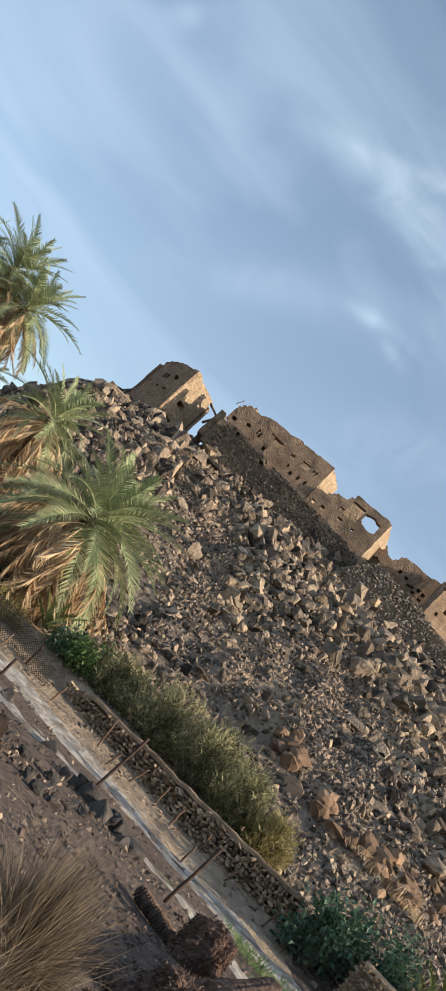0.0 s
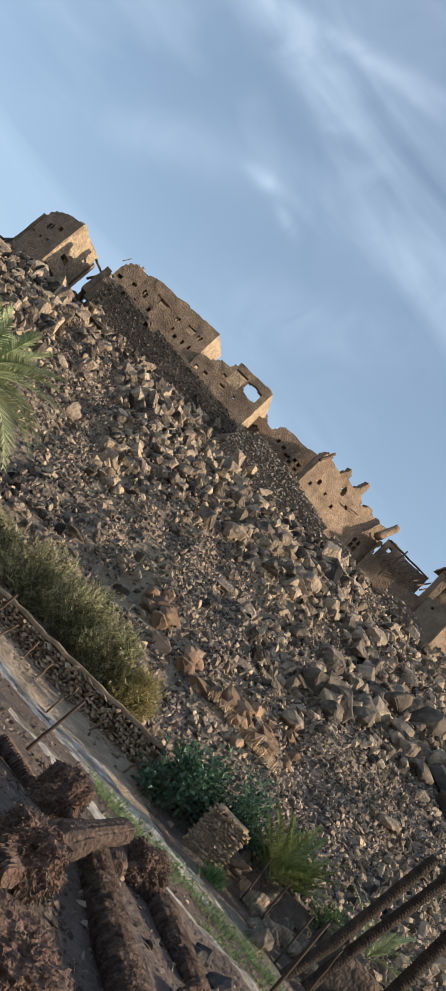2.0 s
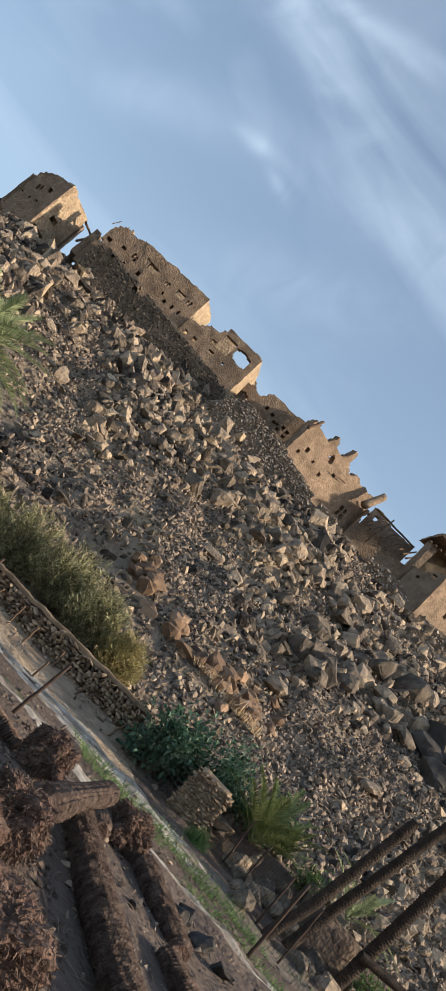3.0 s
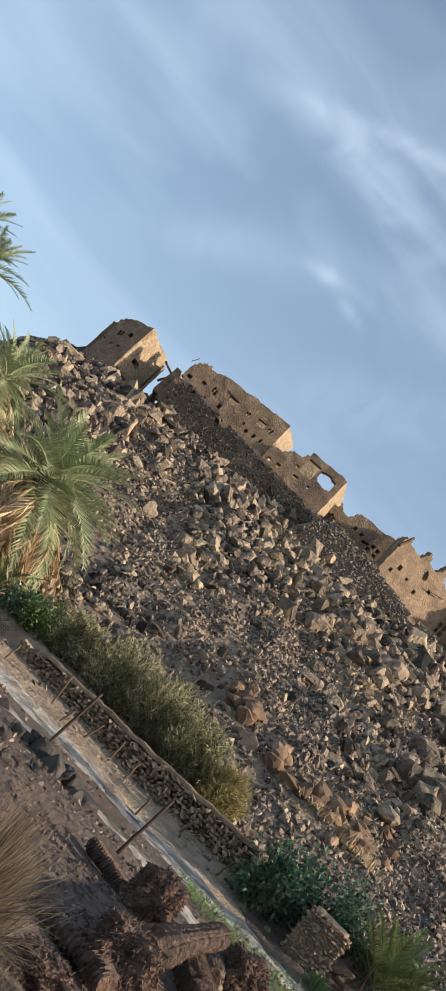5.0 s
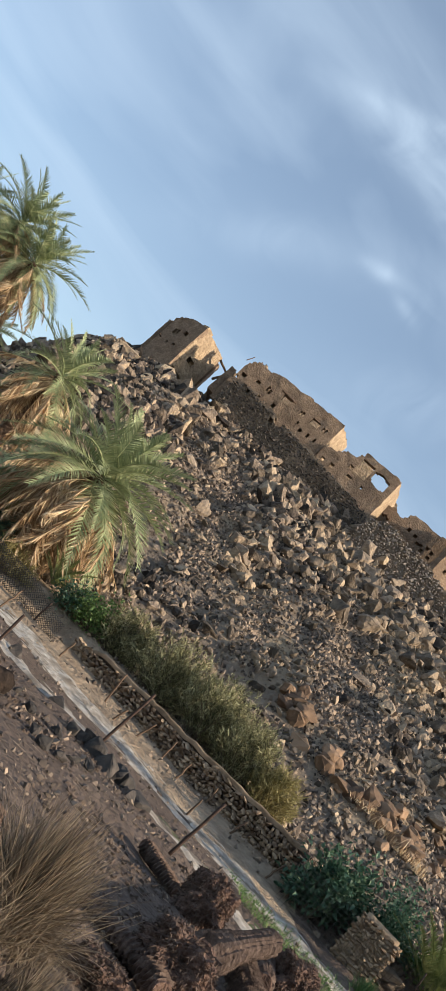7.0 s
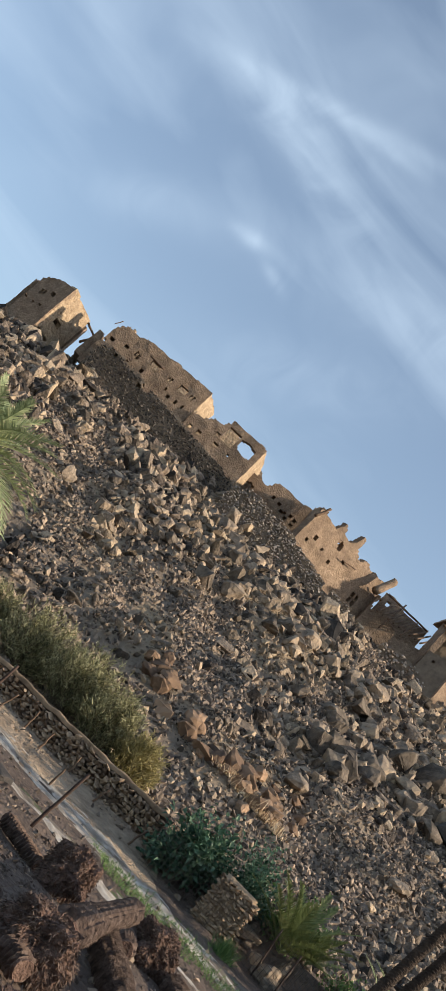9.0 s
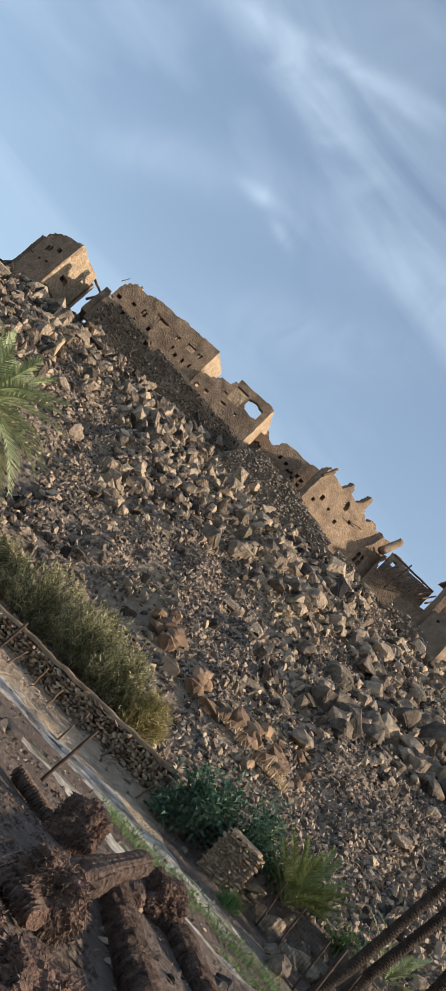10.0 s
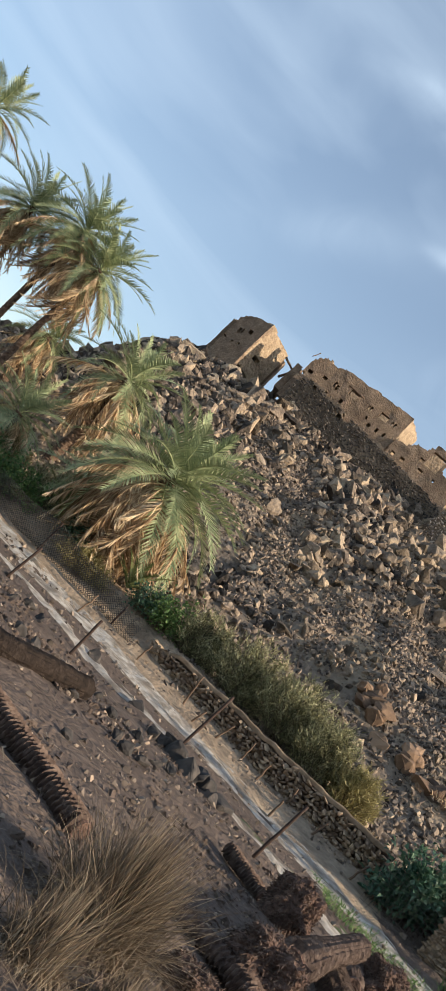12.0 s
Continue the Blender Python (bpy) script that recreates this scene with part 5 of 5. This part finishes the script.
def wire_fence(line, label, cell, diagonal, posts, wire=0.005):
    """Posts and netting along a line of (x, y, low z, top z)."""
    ob = tagged(new("wire_fence"), label, "wire fence")
    V, F = [], []

    def strand(p, q):
        d = (q - p).normalized()
        s1 = d.cross(Vector((0.3, 1, 0.2))).normalized() * wire
        s2 = d.cross(s1)
        o = len(V)
        for c in (p, q):
            V.extend([(c + s1)[:], (c - s1 * 0.5 + s2 * 0.87)[:], (c - s1 * 0.5 - s2 * 0.87)[:]])
        F.extend([[o, o + 1, o + 4, o + 3], [o + 1, o + 2, o + 5, o + 4], [o + 2, o, o + 3, o + 5]])
    dist = [0.0]
    for a, b in zip(line, line[1:]):
        dist.append(dist[-1] + math.hypot(b[0] - a[0], b[1] - a[1]))

    def at(u, v):
        x, y, lo, hi = (float(np.interp(u, dist, [p[c] for p in line])) for c in range(4))
        bulge = 0.10 * float(vnoise(u * 1.3, v * 2, 8))
        return Vector((x, y - bulge, lo + (hi - lo) * v + 0.05 * math.sin(u * 2.1)))
    L = dist[-1]
    H = float(np.mean([p[3] - p[2] for p in line]))
    nu, nv = int(L / cell), int(H / cell)
    for i in range(nu):
        for j in range(nv):
            u0, u1, v0, v1 = L * i / nu, L * (i + 1) / nu, j / nv, (j + 1) / nv
            if diagonal:
                um, vm = (u0 + u1) / 2, (v0 + v1) / 2
                for p, q in (((u0, vm), (um, v1)), ((um, v1), (u1, vm)), ((u1, vm), (um, v0)), ((um, v0), (u0, vm))):
                    strand(at(*p), at(*q))
            else:
                strand(at(u0, v0), at(u1, v0))
                strand(at(u0, v0), at(u0, v1))
    part("netting", (V, F), WIRE, ob, "sagging wire netting")
    for x, y, x1, z1, r in posts:
        beam("post", ob, (x, y, G(x, y) - 0.1), (x1, y, z1), r, IRON, sides=7, crook=0.015)
    return ob


NL = [(-0.21, 32.8, -0.006), (-0.12, 30.7, 0.0), (-0.06, 29.5, -0.005), (-0.014, 28.7, -0.012), (0.012, 28.1, -0.016)]
wire_fence([(a * y, y, G(a * y, y) - 0.02, EYE + e * y) for a, y, e in NL], "dark chain-link fence in front of the palm grove", 0.10, True,
           [(-6.9, 32.75, -6.9, 1.95, 0.03), (-3.7, 30.65, -3.7, 2.05, 0.03), (-0.4, 28.65, -0.4, 1.7, 0.03)], 0.009)
wire_fence([(8.0, 22.4, 0.75, 2.0), (9.4, 21.8, 0.8, 2.0), (11.2, 21.05, 0.85, 2.1), (11.6, 20.4, 0.78, 2.0), (11.75, 19.1, 0.62, 1.9), (12.1, 18.0, 0.5, 1.85), (12.3, 16.6, 0.4, 1.8)], "square-mesh wire fence on dark thin posts", 0.12, False,
           [(11.29, 21.08, 11.15, 2.14, 0.022), (11.6, 20.42, 11.55, 2.04, 0.022), (11.77, 19.1, 11.71, 1.93, 0.026), (12.11, 18.06, 12.06, 1.9, 0.026), (10.5, 16.46, 10.43, 2.07, 0.04)], 0.004)


# ---- leaning palm stems ----
def stem(points, r, label, seed):
    return tagged(part("bare_palm", scaly_trunk(points, [r * 1.05, r, r * 0.92][:len(points)], 0.075, 0.018, 20, 0.2, seed), SHADED_STEM), label, "palm trunk", "bare palm stems")


stem([(12.0, 19.0, 0.5), (12.4, 19.0, 1.8), (12.9, 19.0, 4.66)], 0.135, "bare palm stem leaning with a broken top, shade put into its colour", 11)
stem([(12.7, 19.2, 0.6), (13.01, 19.2, 2.1), (14.1, 19.2, 6.8)], 0.135, "bare leaning palm stem, shade put into its colour", 12)
stem([(14.1, 19.0, 0.6), (14.25, 19.0, 2.0), (14.7, 19.0, 6.6)], 0.16, "thick bare palm stem, shade put into its colour", 13)
stem([(13.9, 18.75, 1.82), (14.8, 18.7, 1.9), (16.2, 18.6, 2.0)], 0.10, "thin palm stem lying across the others", 14)


# ---- stones on the sand ----
BLACK = [mesh_of("black_stone", v, f.tolist(), BLACK_ROCK) for v, f in BIG[8:14]]
STONES = [(1.38, 21.28, 0.34), (1.91, 20.02, 0.3), (2.1, 20.2, 0.36), (2.31, 20.28, 0.4), (2.5, 20.0, 0.38), (2.79, 19.54, 0.5), (2.95, 19.8, 0.46), (3.32, 19.84, 0.42), (3.73, 19.44, 0.4), (3.5, 19.2, 0.3), (0.41, 13.64, 0.18),
          (1.34, 16.18, 0.26), (1.1, 16.6, 0.2), (1.7, 16.4, 0.2), (-1.36, 17.78, 0.24), (-1.0, 18.0, 0.22), (-0.07, 23.0, 0.3), (-1.52, 21.24, 0.2), (-1.9, 21.6, 0.24), (-2.2, 20.6, 0.2), (0.5, 19.0, 0.18), (0.9, 18.2, 0.2), (1.6, 18.4, 0.22),
          (2.0, 17.6, 0.2), (2.4, 18.2, 0.24), (0.1, 16.8, 0.16), (-0.3, 17.9, 0.2), (6.9, 15.9, 0.3), (7.3, 16.2, 0.34), (7.5, 15.7, 0.28), (7.1, 16.6, 0.3), (6.3, 12.6, 0.16), (5.6, 12.2, 0.14), (7.9, 14.6, 0.3), (8.3, 14.2, 0.34), (8.6, 13.7, 0.3), (8.2, 15.0, 0.3)]
for x, y, sz in STONES:
    tagged(boulder(x, y, sz * 1.35, mesh=BLACK[int(rng.integers(6))], sink=0.2), "black basalt stone lying on the sand", "stone", "black stones on the sand").name = "stone"
# dark outcrop at the slope's near edge: bearing, slope, size
OUTCROP = [mesh_of("boulder", v, f.tolist(), BLACK_ROCK) for v, f in BIG[2:6]]
for k, (ba, be, sz) in enumerate([(0.636, 0.212, 2.2), (0.665, 0.2, 2.3), (0.65, 0.185, 1.8), (0.62, 0.195, 1.5), (0.345, 0.258, 1.3), (0.30, 0.245, 1.1)]):
    p = on_ground(ba, be)
    boulder(p.x, p.y, sz, mesh=OUTCROP[k % 4], sink=0.15, label="dark basalt rock of an outcrop on the slope", group="dark outcrop rocks")
for _ in range(46):
    x, y = float(rng.uniform(10.5, 14.8)), 0.0
    y = float(rng.uniform(26.3, 31.2)) - 0.65 * x
    boulder(x, y, float(rng.uniform(0.35, 0.8)), label="rounded dark boulder behind the wire fence", group="boulders behind the fence", sink=0.15)
n_ = 14000
px_, py_ = rng.uniform(-6, 14, n_), rng.uniform(5, 30, n_)
k_ = (across(px_, py_) < 31) & (rng.uniform(0, 1, n_) < 0.25 + 0.75 * (fbm(px_ / 2, py_ / 2, 61, 3) > 0.5))
px_, py_ = px_[k_], py_[k_]
ps_ = (0.015 + 0.075 * rng.uniform(0, 1, len(px_)) ** 3) * (0.6 + py_ / 25)
stuff("pebbles", strew(np.stack([px_, py_, height(px_, py_) + ps_ * 0.15], -1), ps_ * 1.3, PEBBLES, rng), GRAVEL, "pebbles and stone chips scattered over the sand", "pebbles")
n_ = 26000
px_, py_ = rng.uniform(-5, 11, n_), rng.uniform(5, 25, n_)
k_ = (across(px_, py_) < 22.3) & (px_ < 3.5 + 0.1 * py_) & (rng.uniform(0, 1, n_) < smooth(0.4, 0.62, fbm(px_ / 1.1 + 0.4 * py_, py_ / 2.5, 66, 4)))
px_, py_ = px_[k_], py_[k_]
ps_ = 0.02 + 0.10 * rng.uniform(0, 1, len(px_)) ** 3
stuff("sand_clods", strew(np.stack([px_, py_, height(px_, py_) + ps_ * 0.05], -1), ps_ * 1.3, PEBBLES, rng), SAND, "crumbled clods of brown sandy earth", "earth clods")
n_ = 1300
px_, py_ = rng.uniform(-4, 9, n_), rng.uniform(5, 21, n_)
th_ = rng.uniform(0, 6.283, n_)
stuff("palm_litter", blades(np.stack([px_, py_, height(px_, py_) + 0.025], -1), np.stack([np.cos(th_), np.sin(th_), 0.06 * np.ones(n_)], -1), rng.uniform(0.12, 0.6, n_), rng.uniform(0.008, 0.022, n_), np.full(n_, 0.03), rng, 3,
                            side=np.stack([-np.sin(th_), np.cos(th_), 0.2 * np.ones(n_)], -1)), STRAW, "dry palm leaflets and twigs strewn on the sand", "plant litter")


# ---- terrace wall and stone piers ----
def laid_stones(parent, a, b, z0, z1, size, seed, mat, depth=0.26, lean=0.0):
    """Courses of single stones along a line, each an object of its own."""
    r = random.Random(seed)
    shapes = [mesh_of("stone", rv * np.array([1.25, 0.9, 0.95]), rf.tolist(), mat) for rv, rf in (rock_mesh(400 + seed * 10 + i, 12, 0.85) for i in range(7))]
    a, b = Vector(a), Vector(b)
    L, t = (b - a).length, (b - a).normalized()
    nrm = Vector((t.y, -t.x, 0))
    nrm = nrm if nrm.y < 0 else -nrm
    z, row = 0.0, 0
    while True:
        h = size * r.uniform(0.75, 1.0)
        u = -size * 0.5 * (row % 2)
        if z > float(max(z1)) - h * 0.3:
            break
        while u < L:
            w = size * r.uniform(0.6, 1.6)
            um = u + w / 2
            f = min(1, max(0, um / L))
            zb, zt = z0[0] + (z0[1] - z0[0]) * f, z1[0] + (z1[1] - z1[0]) * f
            if zb + z + h * 0.4 < zb + zt:
                p = a + t * min(max(um, 0), L) + nrm * (0.02 + r.uniform(-0.03, 0.05))
                st = new("stone", shapes[r.randrange(7)])
                st.parent = parent
                st.matrix_world = Matrix.LocRotScale((p.x, p.y, zb + z + h / 2), Euler((r.uniform(-0.5, 0.5), r.uniform(-0.7, 0.7), math.atan2(t.y, t.x) + r.uniform(-0.4, 0.4) + r.choice((0, math.pi)))), (w * 1.1, depth * 1.1, h * r.uniform(1.1, 1.8)))
            u += w
        z += h
        row += 1


tw = tagged(new("terrace_wall"), "low dry-stone terrace wall with pale earth along its top", "stone wall")
ta, tb = Vector((0.9, 28.75, 0)), Vector((8.4, 23.95, 0))
core = bmesh.new()
n_t = 60
d_t = (tb - ta).normalized()
back = Vector((-d_t.y, d_t.x, 0)) * 0.75
rings = []
for i in range(n_t + 1):
    f = i / n_t
    p = ta.lerp(tb, f)
    zt = 1.68 + 0.34 * f + 0.08 * (vnoise(f * 22, 0, 4) - 0.5) - 0.35 * smooth(0.12, 0.0, f)
    o = 0.06 * (vnoise(f * 30, 3, 5) - 0.5)
    rings.append([core.verts.new((p.x + back.x * k + o * (k == 0.05), p.y + back.y * k, z)) for k, z in ((0.12, 0.8), (0.12, zt - 0.06), (0.05, zt - 0.03), (0.07, zt + 0.02), (0.4, zt + 0.05), (1.0, zt + 0.02), (1.0, 0.8))])
for r0, r1 in zip(rings, rings[1:]):
    for j in range(6):
        core.faces.new((r0[j], r1[j], r1[j + 1], r0[j + 1]))
core.faces.new(rings[0])
core.faces.new(rings[-1][::-1])
bmesh.ops.recalc_face_normals(core, faces=core.faces[:])
part("core", core, SAND, tw, "earth fill with a pale worn edge", True)
cap = bmesh.new()
cr_ = []
for i in range(121):
    f = i / 120
    p = ta.lerp(tb, f)
    zt = 1.70 + 0.34 * f + 0.08 * (vnoise(f * 22, 0, 4) - 0.5) - 0.35 * smooth(0.12, 0.0, f)
    o = 0.14 * (fbm(f * 45, 3, 5, 4) - 0.5)
    cr_.append([cap.verts.new((p.x + back.x * (k + o), p.y + back.y * (k + o), zt + dz)) for k, dz in ((-0.05, -0.09), (-0.09, 0.0), (-0.05, 0.04 + 0.1 * o), (0.2, 0.05 + 0.3 * o), (0.32, 0.0))])
for r0, r1 in zip(cr_, cr_[1:]):
    for j in range(4):
        cap.faces.new((r0[j], r1[j], r1[j + 1], r0[j + 1]))
part("capping", cap, TANSTONE, tw, "pale earthen capping along the wall", True)
laid_stones(tw, ta, tb, (0.85, 0.95), (0.74, 0.98), 0.125, 1, WALLSTONE)


def pier(a, b, z0, z1, mat, label, size, seed, deep=0.8):
    """A short block of masonry: an earthen core faced with stones."""
    ob = tagged(new("stone_pier"), label, "stone pier")
    a, b = Vector((*a, 0)), Vector((*b, 0))
    t = (b - a).normalized()
    back_ = Vector((-t.y, t.x, 0)) * deep
    bm = bmesh.new()
    mid = (a + b) / 2 + back_ / 2
    bmesh.ops.create_cube(bm, size=1.0, matrix=Matrix.Translation((mid.x, mid.y, (z0 + z1) / 2)) @ Matrix.Rotation(math.atan2(t.y, t.x), 4, "Z") @ Matrix.Diagonal(((b - a).length, deep, z1 - z0, 1)))
    bmesh.ops.bevel(bm, geom=bm.edges[:], offset=0.07, segments=2, affect="EDGES")
    bmesh.ops.subdivide_edges(bm, edges=[e for e in bm.edges if e.calc_length() > 0.3], cuts=5, use_grid_fill=True)
    for v in bm.verts:
        v.co += noise.noise_vector(v.co * 2.5) * 0.05 + noise.noise_vector(v.co * 9) * 0.015
    part("core", bm, mat, ob, "", True)
    if size:
        laid_stones(ob, a, b, (z0, z0), (z1 - z0 - 0.05,) * 2, size, seed, TANSTONE, 0.16)
    return ob


pier((9.55, 21.8), (10.5, 21.35), 0.7, 2.15, TANSTONE, "tan stone-faced pier between green shrubs", 0.1, 2)
pier((13.0, 19.75), (14.3, 19.35), 0.6, 1.95, SAND, "brown earthen block with rounded worn edges", 0, 3)
